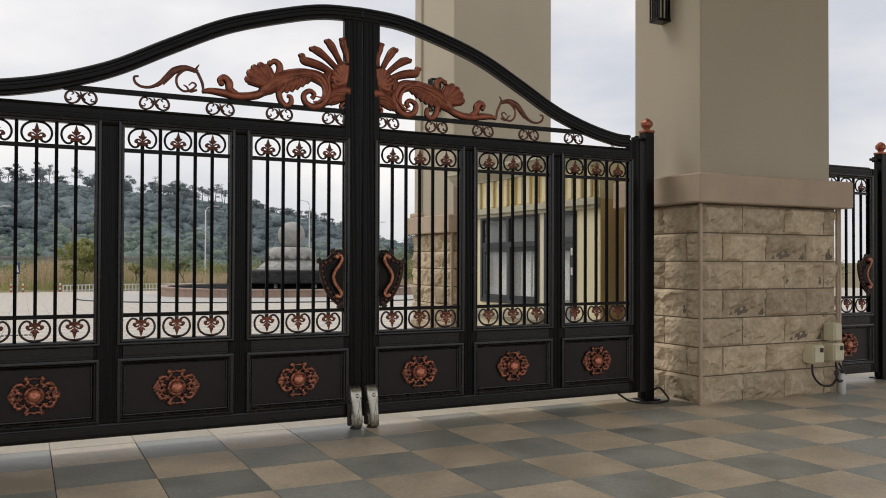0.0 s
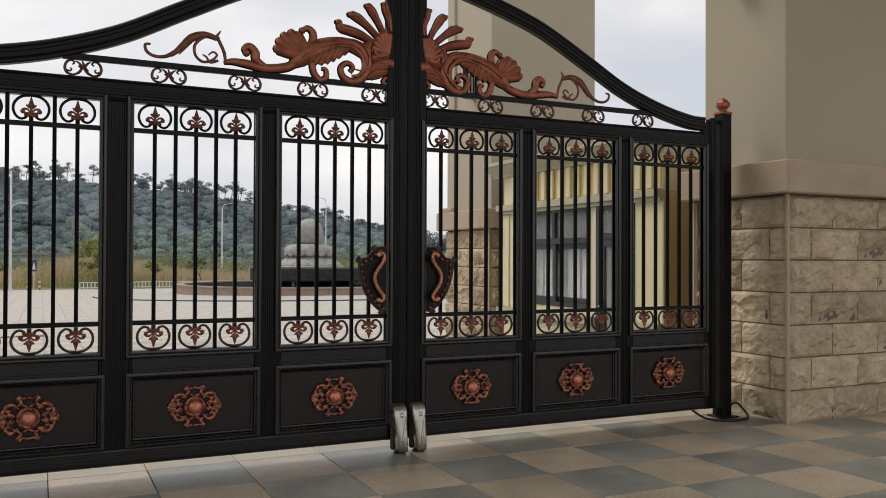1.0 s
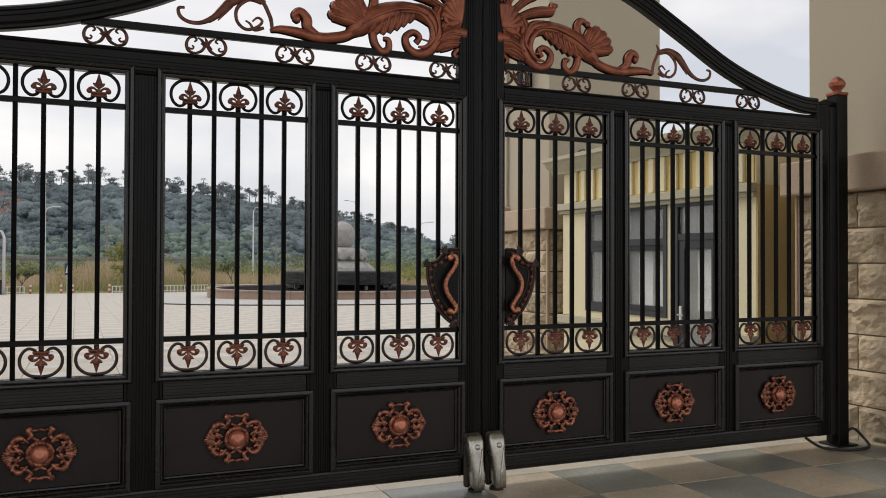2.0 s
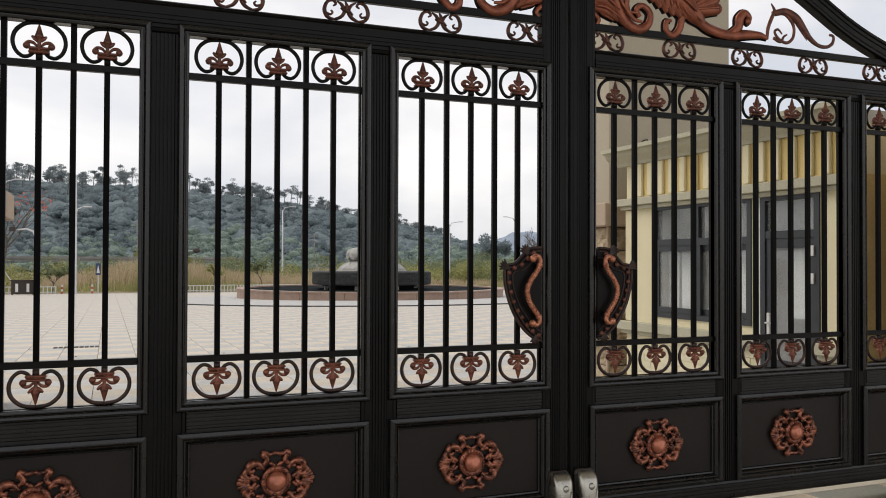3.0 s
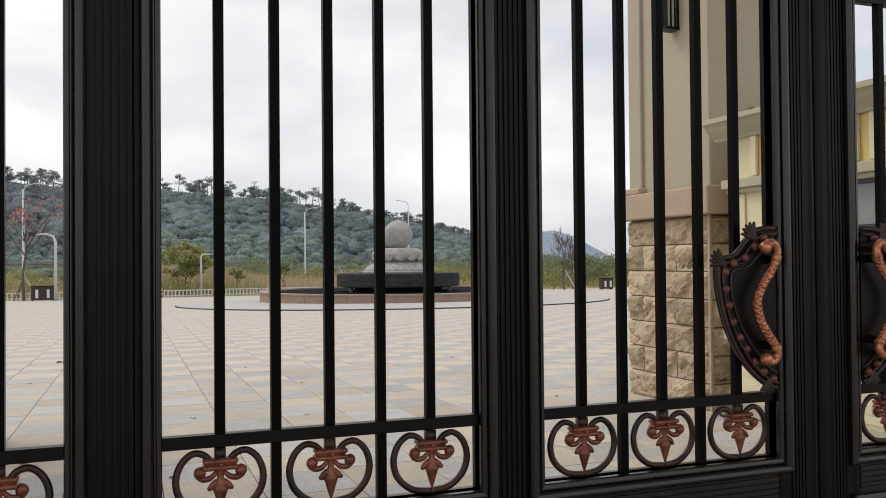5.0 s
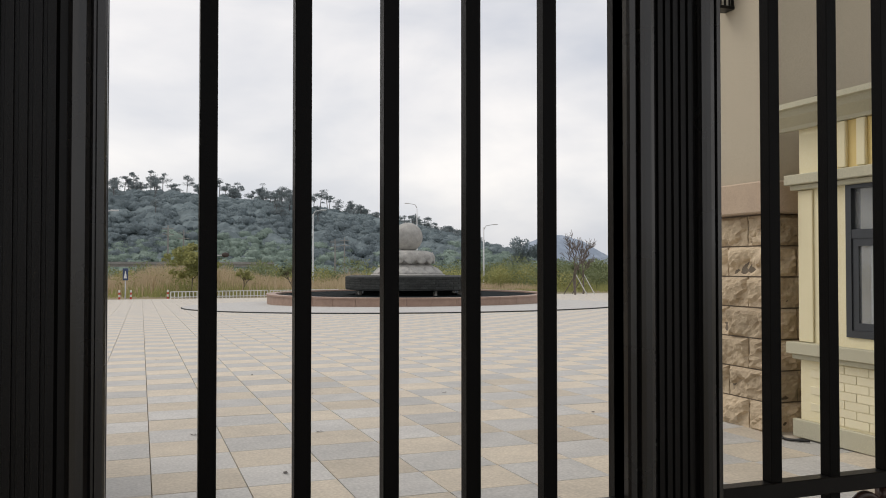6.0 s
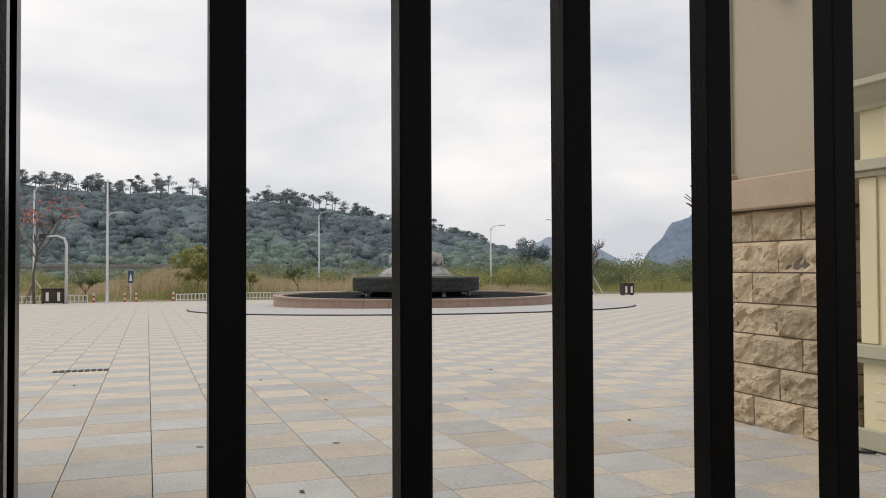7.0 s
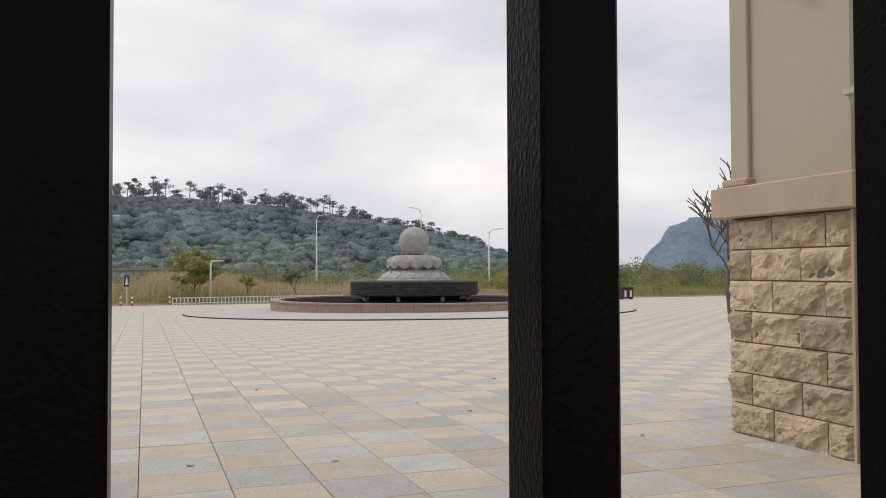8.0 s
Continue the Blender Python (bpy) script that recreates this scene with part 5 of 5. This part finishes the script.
litter_bin(35.0, 58.6, "dark brown twin litter bin with pale slots", 0.5, 0.92)
litter_bin(-7.95, 62.8, "dark brown twin litter bin with pale slots", 0.72, 1.0)
arm = thing("camera_pole", "grey pole with a curved arm carrying a camera", "pole", (-7.1, 62.3, ground_z(62)))
part("pole", Build().tube([(0, 0, 0), (0, 0, 4.1), (-0.15, 0, 4.5), (-0.6, 0, 4.68), (-1.3, 0, 4.6)], [0.12, 0.10, 0.09, 0.07, 0.05], 10).done("camera_pole", True), M_LAMP, arm)
part("camera_head", box_mesh("camera_head", (-1.7, -0.12, 4.5), (-1.3, 0.12, 4.8), 0.03), M_BIN, arm)
mast = thing("traffic_camera_mast", "slim grey mast with a dark camera on an arm", "mast", (3.0, 66.0, ground_z(66)))
part("pole", Build().tube([(0, 0, 0), (0, 0, 3.1), (0.1, 0, 3.3), (1.1, 0, 3.32)], [0.09, 0.07, 0.06, 0.04], 8).done("mast_pole", True), M_LAMP, mast)
part("camera_head", Build().blob((1.3, 0, 3.35), (0.3, 0.2, 0.2), 5, 10).done("mast_camera", True), M_BIN, mast)
grate = thing("drain_grate", "dark cast iron drain grate set in the paving", "grate", (-3.19, 13.3, ground_z(13.4) + 0.002))
for i in range(9):
    part("slat", box_mesh("grate_slat", (i * 0.09, 0.0, 0.0), (i * 0.09 + 0.07, 0.26, 0.007)), M_DARKSTONE, grate)


# ---- planting and distance ----
RNG = np.random.default_rng(11)


def shrub_band(name, label, mat, x0, x1, y0, y1, h, count, size, per, spread=1.0):
    clumps = []
    for _ in range(count):
        x, y = RNG.uniform(x0, x1), RNG.uniform(y0, y1)
        r = h * RNG.uniform(0.3, 0.55)
        clumps.append(((x, y, ground_z(y) + r * RNG.uniform(0.7, 1.5)), (r * 1.3 * spread, r * 1.1, r)))
    ob = single(name, foliage(name, clumps, size, per, RNG), mat, label, "shrubs", kind="stuff")
    return ob


def reed_band(name, label, mat, x0, x1, y0, y1, h, count):
    x, y = RNG.uniform(x0, x1, count), RNG.uniform(y0, y1, count)
    patch = 0.6 + 0.5 * np.sin(x * 0.21 + 1.0) * np.cos(x * 0.083)
    hh = h * patch.clip(0.3, 1.1) * RNG.uniform(0.5, 1.1, count)
    lean = RNG.normal(0, 0.22, (count, 2))
    w = 0.05
    z = np.array([ground_z(v) for v in y])
    v = np.empty((count, 3, 3))
    v[:, 0] = np.stack([x - w, y, z], 1)
    v[:, 1] = np.stack([x + w, y, z], 1)
    v[:, 2] = np.stack([x + lean[:, 0] * hh, y + lean[:, 1] * hh, z + hh], 1)
    me = bpy.data.meshes.new(name)
    me.from_pydata([tuple(q) for q in v.reshape(-1, 3)], [], [(3 * i, 3 * i + 1, 3 * i + 2) for i in range(count)])
    single(name, me, mat, label, "grass", kind="stuff")


reed_band("reed_grass", "tall dry reddish reed grass beyond the court", M_REED, -40, 36, 72, 110, 2.6, 26000)
reed_band("meadow_grass", "yellow green meadow grass along the road edge", M_LEAF_YELLOW, -40, 90, 68, 100, 1.2, 22000)
shrub_band("roadside_shrubs", "yellow green shrubs among the reeds", M_LEAF_YELLOW, -30, 50, 70, 95, 2.1, 100, 0.12, 260)
shrub_band("field_shrubs", "green shrubs and young trees in the field", M_LEAF, -60, 60, 90, 130, 3.0, 90, 0.17, 240)
shrub_band("hedge_row", "dense dark green hedge row along the road", M_LEAF, 36, 110, 74, 105, 3.2, 150, 0.15, 330)
shrub_band("hedge_row", "yellow green hedge along the road beside the lamps", M_LEAF_YELLOW, 24, 60, 78, 100, 2.2, 40, 0.14, 260)


def branch_tree(x, y, height, label, leaf, count, seed, lean=0.0, props=False, spread=0.45, leaf_size=0.16, per=26, dome=None):
    rng = random.Random(seed)
    nr = np.random.default_rng(seed)
    t = thing("tree", label, "tree", (x, y, ground_z(y)), "street trees")
    b, ends = Build(), []
    def grow(p, d, length, r, level):
        q = p + d * length * 0.5 + Vector((rng.uniform(-1, 1), rng.uniform(-1, 1), 0.3)) * length * 0.06
        e = p + d * length
        b.tube([p, q, e], [max(r, 0.022), max(r * 0.8, 0.018), max(r * 0.55, 0.014)], 6)
        if level == 0:
            ends.append(e)
            return
        for _ in range(rng.randint(2, 3) + (1 if level > 1 else 0)):
            nd = (d + Vector((rng.uniform(-1, 1), rng.uniform(-1, 1), rng.uniform(0.0, 0.7))) * (0.55 + spread)).normalized()
            grow(p + d * length * rng.uniform(0.55, 1.0), nd, length * rng.uniform(0.55, 0.8), r * 0.55, level - 1)
    grow(Vector((0, 0, 0)), Vector((lean, 0, 1)).normalized(), height * (0.36 if leaf else 0.30), height * 0.009 + 0.022, 3 if leaf else 4)
    part("trunk", b.done("tree_trunk"), M_BARK, t)
    if leaf:
        rng.shuffle(ends)
        clumps = [(tuple(e), (height * 0.07, height * 0.07, height * 0.055)) for e in ends[:count]]
        if dome:
            wide, low, high = dome
            for _ in range(70):
                a, u, q = rng.uniform(0, 6.28), rng.random(), rng.random() ** 0.5
                fall = math.sqrt(max(0.05, 1 - (2 * u - 0.9) ** 2 * 0.9))
                clumps.append(((wide * q * fall * math.cos(a), wide * q * fall * math.sin(a), low + (high - low) * u), (0.38, 0.38, 0.28)))
        part("crown", foliage("tree_crown", clumps, leaf_size, per, nr), leaf, t)
    if props:
        for a in (0, 2.1, 4.2):
            part("prop", Build().tube([(1.1 * math.cos(a), 1.1 * math.sin(a), 0), (0.05, 0, 1.7)], [0.04, 0.035], 6).done("tree_prop"), M_WHITE if a == 0 else M_BARK, t)
    return t


branch_tree(-9.3, 64.0, 10.5, "flowering tree with red blossom and nearly bare limbs", M_RED_LEAF, 22, 4, 0.05, True, 0.5, 0.11, 12)
branch_tree(32.0, 60.3, 7.8, "bare young tree held by timber props", None, 0, 8, 0.0, True, 0.5)
branch_tree(34.0, 62.5, 6.6, "bare young tree held by timber props", None, 0, 9, 0.0, True, 0.5)
branch_tree(-6.2, 66.0, 3.0, "small green roadside tree with thin crown", M_LEAF, 30, 12, 0.1, False, 0.45, 0.12, 16)
branch_tree(2.0, 69.0, 4.2, "bushy yellow green roadside tree", M_LEAF_YELLOW, 60, 13, 0.0, False, 0.9, 0.12, 70, (2.3, 1.7, 4.1))
branch_tree(6.0, 69.0, 2.8, "small green roadside tree with thin crown", M_LEAF_YELLOW, 30, 14, 0.1, False, 0.45, 0.12, 16)
branch_tree(10.2, 70.0, 3.0, "small green roadside tree with thin crown", M_LEAF, 26, 15, -0.1, False, 0.45, 0.12, 16)
branch_tree(45.0, 84.0, 3.4, "small green roadside tree with thin crown", M_LEAF, 30, 16, 0.1, False, 0.45, 0.14, 18)
branch_tree(16.8, 23.0, 7.4, "tall bare tree behind the far pillar", None, 0, 21, 0.0, False, 0.55, 0.045, 7)
branch_tree(19.0, 20.8, 9.0, "tall bare tree beyond the guardhouse roof", None, 0, 22, 0.0, False, 0.55, 0.045, 7)

viaduct = thing("viaduct", "low grey concrete road viaduct in front of the hill", "viaduct", (0, 150, -1.1))
part("deck", box_mesh("viaduct_deck", (-140, -3, 2.3), (20, 3, 2.75)), M_CONCRETE, viaduct)
part("parapet", box_mesh("viaduct_parapet", (-140, -3.2, 2.75), (20, -3.0, 3.15)), M_CONCRETE, viaduct)
for i in range(14):
    part("pier", box_mesh("viaduct_pier", (-0.8, -1, 0), (0.8, 1, 2.1)), M_CONCRETE, viaduct, "", (-130 + i * 15, 0, 0))


def hill_height(x):
    return float(np.interp(x, [-260, -140, -60, -20, 10, 36, 57, 83, 100, 113, 126], [20, 25, 24.5, 22.0, 21.5, 19.5, 17.0, 12.5, 8.0, 3.0, 0.0]))


def hill():
    """Wooded slope: a finely lumped canopy sheet, with loose leaf tufts over it."""
    xs, ys = np.linspace(-170, 130, 300), np.linspace(190, 272, 110)
    v = []
    for y in ys:
        k = math.sin(min(1.0, (y - 190) / 75) * math.pi / 2)
        for x in xs:
            p = Vector((x, y, 0))
            d = noise.voronoi(Vector((x * 0.20, y * 0.20, 0)))[0][0]
            lump = 2.6 * max(0.0, 1 - 1.6 * d * d) + 0.7 * noise.noise(p * 0.62 + Vector((7, 3, 0))) + 0.4 * noise.noise(p * 1.3) + 1.2 * noise.noise(p * 0.07) - 0.8
            v.append((x + 0.5 * noise.noise(p * 0.9), y, -1.2 + (hill_height(x) + 1.2) * k + lump * min(1.0, k * 3)))
    n = len(xs)
    f = [(j * n + i, j * n + i + 1, (j + 1) * n + i + 1, (j + 1) * n + i) for j in range(len(ys) - 1) for i in range(n - 1)]
    me = bpy.data.meshes.new("wooded_hill")
    me.from_pydata(v, [], f)
    single("wooded_hill", me, M_WOOD_FLOOR, "long low wooded hill, gap shade and haze in its colour", "hill", kind="structure")
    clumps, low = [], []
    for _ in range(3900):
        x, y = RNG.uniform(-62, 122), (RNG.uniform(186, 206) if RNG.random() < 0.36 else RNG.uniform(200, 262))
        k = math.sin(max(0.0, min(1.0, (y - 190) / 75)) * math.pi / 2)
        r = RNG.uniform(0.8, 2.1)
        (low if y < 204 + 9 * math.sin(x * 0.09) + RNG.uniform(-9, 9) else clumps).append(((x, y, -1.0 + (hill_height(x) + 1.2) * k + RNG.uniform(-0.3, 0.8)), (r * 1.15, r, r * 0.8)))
    single("broadleaf_wood", tree_crowns("broadleaf_wood", [(c, tuple(0.8 * q for q in r)) for c, r in low], 3.0), M_WOOD_LOW_HAZED, "rounded green broadleaf trees along the hill foot", "wood", kind="stuff")
    single("broadleaf_sprays", foliage("broadleaf_sprays", low, 0.27, 200, RNG), M_WOOD_LOW_HAZED, "loose outer sprays of the broadleaf trees", "wood", kind="stuff")
    single("hill_wood", tree_crowns("hill_wood", [(c, tuple(0.8 * q for q in r)) for c, r in clumps], 9.0), M_WOOD_FAR_HAZED, "dense tree tops over the hill, blue-green with haze in the colour", "wood", kind="stuff")
    single("hill_sprays", foliage("hill_sprays", clumps, 0.25, 200, RNG), M_WOOD_FAR_HAZED, "loose outer sprays of the hill trees", "wood", kind="stuff")


hill()


def pine_row():
    """Pines along the crest: bare stems, branches and loose layered crowns."""
    stems, clumps = Build(), []
    for i in range(215):
        crest = i < 175
        x = RNG.uniform(-62, 116)
        y = RNG.uniform(256, 272) if crest else RNG.uniform(222, 258)
        z = -0.8 + hill_height(x) * math.sin(min(1.0, (y - 190) / 75) * math.pi / 2)
        h = RNG.uniform(4.2, 8.2) * (0.8 if x > 60 else 1.0) * (1.0 if crest else 0.8)
        lean = RNG.uniform(-0.7, 0.7)
        stems.tube([(x, y, z - 1), (x + lean * 0.3, y, z + h * 0.5), (x + lean, y, z + h)], [0.15, 0.12, 0.06], 5)
        wide = RNG.uniform(1.6, 3.0)
        for j in range(RNG.integers(6, 13)):
            u = RNG.uniform(0.0, 0.33) if j else 0.0
            a, q = RNG.uniform(0, 6.28), wide * RNG.uniform(0.3, 1.0) * (0.4 + 1.6 * min(u, 0.38)) * (j > 0)
            cx, cy, cz = x + lean * (1 - u) + q * math.cos(a), y + q * math.sin(a), z + h * (1 - u) + RNG.uniform(-0.1, 0.2)
            if j:
                stems.tube([(x + lean * (1 - u) * 0.9, y, cz - 0.5), (cx, cy, cz - 0.1)], [0.06, 0.035], 4)
            r = RNG.uniform(0.55, 1.3)
            clumps.append(((cx, cy, cz), (r, r * 0.8, r * RNG.uniform(0.35, 0.6))))
    single("pine_stems", stems.done("pine_stems"), M_STEM_FAR, "slender stems and boughs of crest pines", "wood", kind="stuff")
    single("pine_crowns", foliage("pine_crowns", clumps, 0.17, 70, RNG), M_PINE_HAZED, "loose layered crowns of umbrella pines on the crest", "wood", kind="stuff")


pine_row()
clumps = [((89 + RNG.uniform(-3.2, 3.2), 190 + RNG.uniform(-3, 3), RNG.uniform(2.5, 8.0)), (1.7, 1.6, 1.4)) for _ in range(16)]
single("tree_clump", foliage("tree_clump", clumps, 0.26, 260, RNG), M_WOOD_FAR_HAZED, "dark rounded clump of tall trees beyond the field", "wood", kind="stuff")


def karst(name, cx, y, w, h, seed, mat):
    v, f = [], []
    n, m = 40, 12
    for j in range(m + 1):
        for i in range(n + 1):
            u = -1 + 2 * i / n
            prof = max(0.0, 1 - abs(u) ** 2.4)
            z = h * prof * math.sin(min(1, j / m * 1.0) * math.pi / 2) * (1 + 0.02 * math.sin(i * 0.9 + seed) + 0.012 * math.sin(i * 2.1 + j))
            v.append((cx + u * w, y + j * 6 + 3 * math.sin(i * 0.9 + j), z - 2))
    k = n + 1
    f = [(j * k + i, j * k + i + 1, (j + 1) * k + i + 1, (j + 1) * k + i) for j in range(m) for i in range(n)]
    single(name, mesh(name, v, f, True), mat, "limestone hill on the horizon with blue-grey haze in its colour", "hill", kind="structure")


karst("limestone_hill", 336, 580, 44, 29.5, 1, M_KARST_HAZED)
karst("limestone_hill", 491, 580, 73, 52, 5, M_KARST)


# ---- small things at the gate ----
def gate_stop(x):
    s = thing("gate_stop", "brushed steel floor gate opener casing", "gate opener", (x, 0.022, 0), "gate openers")
    # swept cover: rounded section, waisted below a hooded top
    levels = [0.015, 0.05, 0.09, 0.13, 0.17, 0.21, 0.25, 0.275, 0.295, 0.308, 0.314]
    half = [0.040, 0.041, 0.042, 0.043, 0.046, 0.050, 0.052, 0.052, 0.050, 0.045, 0.034]
    front = [0.168, 0.172, 0.172, 0.166, 0.158, 0.152, 0.146, 0.138, 0.124, 0.108, 0.090]
    slip = [0.010, 0.009, 0.007, 0.004, 0.001, -0.001, -0.001, 0.0, 0.0, 0.0, 0.0]
    v, f, n = [], [], 14
    for z, w, y, dx in zip(levels, half, front, slip):
        z, w = z * 1.12, w * 1.1
        for i in range(n):
            a = math.pi * i / (n - 1)
            c, d = math.cos(a), math.sin(a)
            v.append((dx + w * math.copysign(abs(c) ** 0.5, c), -0.06 - (y - 0.06) * max(0.0, d) ** 0.45, z))
    for j in range(len(levels) - 1):
        f += [(j * n + i, (j + 1) * n + i, (j + 1) * n + i + 1, j * n + i + 1) for i in range(n - 1)]
        f.append((j * n + n - 1, (j + 1) * n + n - 1, (j + 1) * n, j * n))
    f += [tuple(range(n)), tuple(reversed(range((len(levels) - 1) * n, len(levels) * n)))]
    part("casing", mesh("stop_casing", v, f, True), M_STEEL, s, "brushed steel casing")
    part("back_box", box_mesh("back_box", (-0.059, -0.085, 0.02), (0.055, -0.056, 0.356), 0.012), M_BIN, s, "dark back box")
    part("badge", Build().blob((0, 0, 0), (0.017, 0.017, 0.004), 4, 14).done("badge", True), M_STEEL, s, "", m=pose(0.002, -0.1465, 0.280, 78, 0, 0))
    ridge = [(0.034, -0.148, 0.265), (0.020, -0.161, 0.19), (0.004, -0.173, 0.11), (0.002, -0.172, 0.03)]
    path, rad = smooth_path(ridge, [0.002, 0.006, 0.009, 0.006], 5)
    part("rib", Build().tube(path, rad, 8).done("stop_rib", True), M_STEEL, s)
    part("foot", Build().lathe([(0.045, 0.0), (0.045, 0.012), (0.0, 0.013)], (0, -0.11, 0), 16).done("stop_foot"), M_RUBBER, s)


gate_stop(-0.075)
gate_stop(0.075)


def meter_box(x, z, w, h, label, lid=True):
    b = thing("meter_box", label, "electric box", (x, PY0 - 0.03, z), "electric boxes")
    part("body", box_mesh("box_body", (0, -0.10, 0), (w, 0.04, h), 0.01), M_PLASTIC, b)
    part("cover", box_mesh("box_cover", (0.012, -0.112, 0.012), (w - 0.012, -0.101, h - 0.012), 0.004), M_PLASTIC, b)
    if lid:
        part("label_plate", box_mesh("label_plate", (w * 0.52, -0.116, h * 0.62), (w * 0.82, -0.113, h * 0.86)), M_BIN, b, "brown nameplate")


meter_box(4.82, 0.35, 0.165, 0.19, "cream plastic control box on the stone pillar")
meter_box(5.13, 0.36, 0.165, 0.19, "cream plastic control box on the stone pillar")
meter_box(5.14, 0.575, 0.12, 0.19, "pale grey plastic junction box on the stone pillar", False)


def cable(pts, r, label):
    path, rad = smooth_path(pts, r, 6)
    single("cable", Build().tube(path, rad, 6).done("cable", True), M_RUBBER, label, "cable")


cable([(4.90, -0.56, 0.33), (4.89, -0.58, 0.22), (4.98, -0.60, 0.12), (5.14, -0.6, 0.10), (5.24, -0.6, 0.2), (5.24, -0.58, 0.33)], 0.012, "black cable looping below the control boxes")
cable([(5.30, -0.57, 0.33), (5.33, -0.62, 0.2), (5.22, -0.64, 0.14), (5.18, -0.62, 0.24), (5.28, -0.6, 0.26), (5.34, -0.6, 0.16), (5.33, -0.6, 0.02)], 0.012, "coiled black cable below the control boxes")
cable([(2.72, -0.06, 0.10), (2.82, -0.12, 0.03), (2.98, -0.20, 0.012), (3.15, -0.22, 0.012), (3.28, -0.16, 0.012), (3.32, -0.08, 0.05), (3.27, -0.02, 0.12), (3.20, 0.02, 0.06)], 0.011, "black cable lying at the foot of the gate post")
cable([(3.80, 4.775, 2.88), (3.83, 4.73, 2.92), (3.88, 4.72, 2.93), (3.92, 4.75, 2.90)], 0.008, "short black cable stub out of the pillar shaft")
cable([(3.36, 4.66, -0.05), (3.27, 4.55, -0.055), (3.20, 4.40, -0.05), (3.30, 4.25, -0.045)], 0.012, "black cable on the paving by the pillar")
single("conduit", Build().lathe([(0.036, 0.0), (0.034, 0.20), (0.024, 0.22)], (5.29, -0.62, 0), 12).done("conduit", True), M_WHITE, "white plastic conduit sleeve standing beside the pillar", "conduit")


def fallen_leaves():
    """A few dry leaves and grit specks on the court."""
    rng = random.Random(21)
    leaf = mesh("fallen_leaf", [(-0.035, 0, 0.004), (-0.012, 0.016, 0.010), (0.018, 0.013, 0.006), (0.04, 0, 0.012), (0.016, -0.015, 0.004), (-0.014, -0.014, 0.008)], [(0, 1, 4, 5), (1, 2, 3, 4)])
    for _ in range(26):
        x, y = rng.uniform(-4.5, 3.0), rng.uniform(2.2, 14.0)
        single("fallen_leaf", leaf, M_BIN, "dry brown leaf lying on the paving", "leaf", (x, y, ground_z(y) + 0.002), "fallen leaves", "", rng.uniform(0, 360))


fallen_leaves()


def utility_pole(x, y, h):
    u = thing("utility_pole", "thin grey utility pole with cross arms before the hill", "utility pole", (x, y, ground_z(y)), "utility poles")
    part("pole", Build().lathe([(0.17, 0), (0.10, h)], steps=8).done("utility_shaft"), M_CONCRETE, u)
    for k in (0.6, 1.5):
        part("cross_arm", box_mesh("cross_arm", (-0.9, -0.06, h - k), (0.9, 0.06, h - k + 0.12)), M_CONCRETE, u)


utility_pole(2.1, 140.0, 9.0)
utility_pole(4.6, 142.0, 8.4)
utility_pole(31.6, 150.0, 7.4)
utility_pole(33.6, 151.0, 7.7)
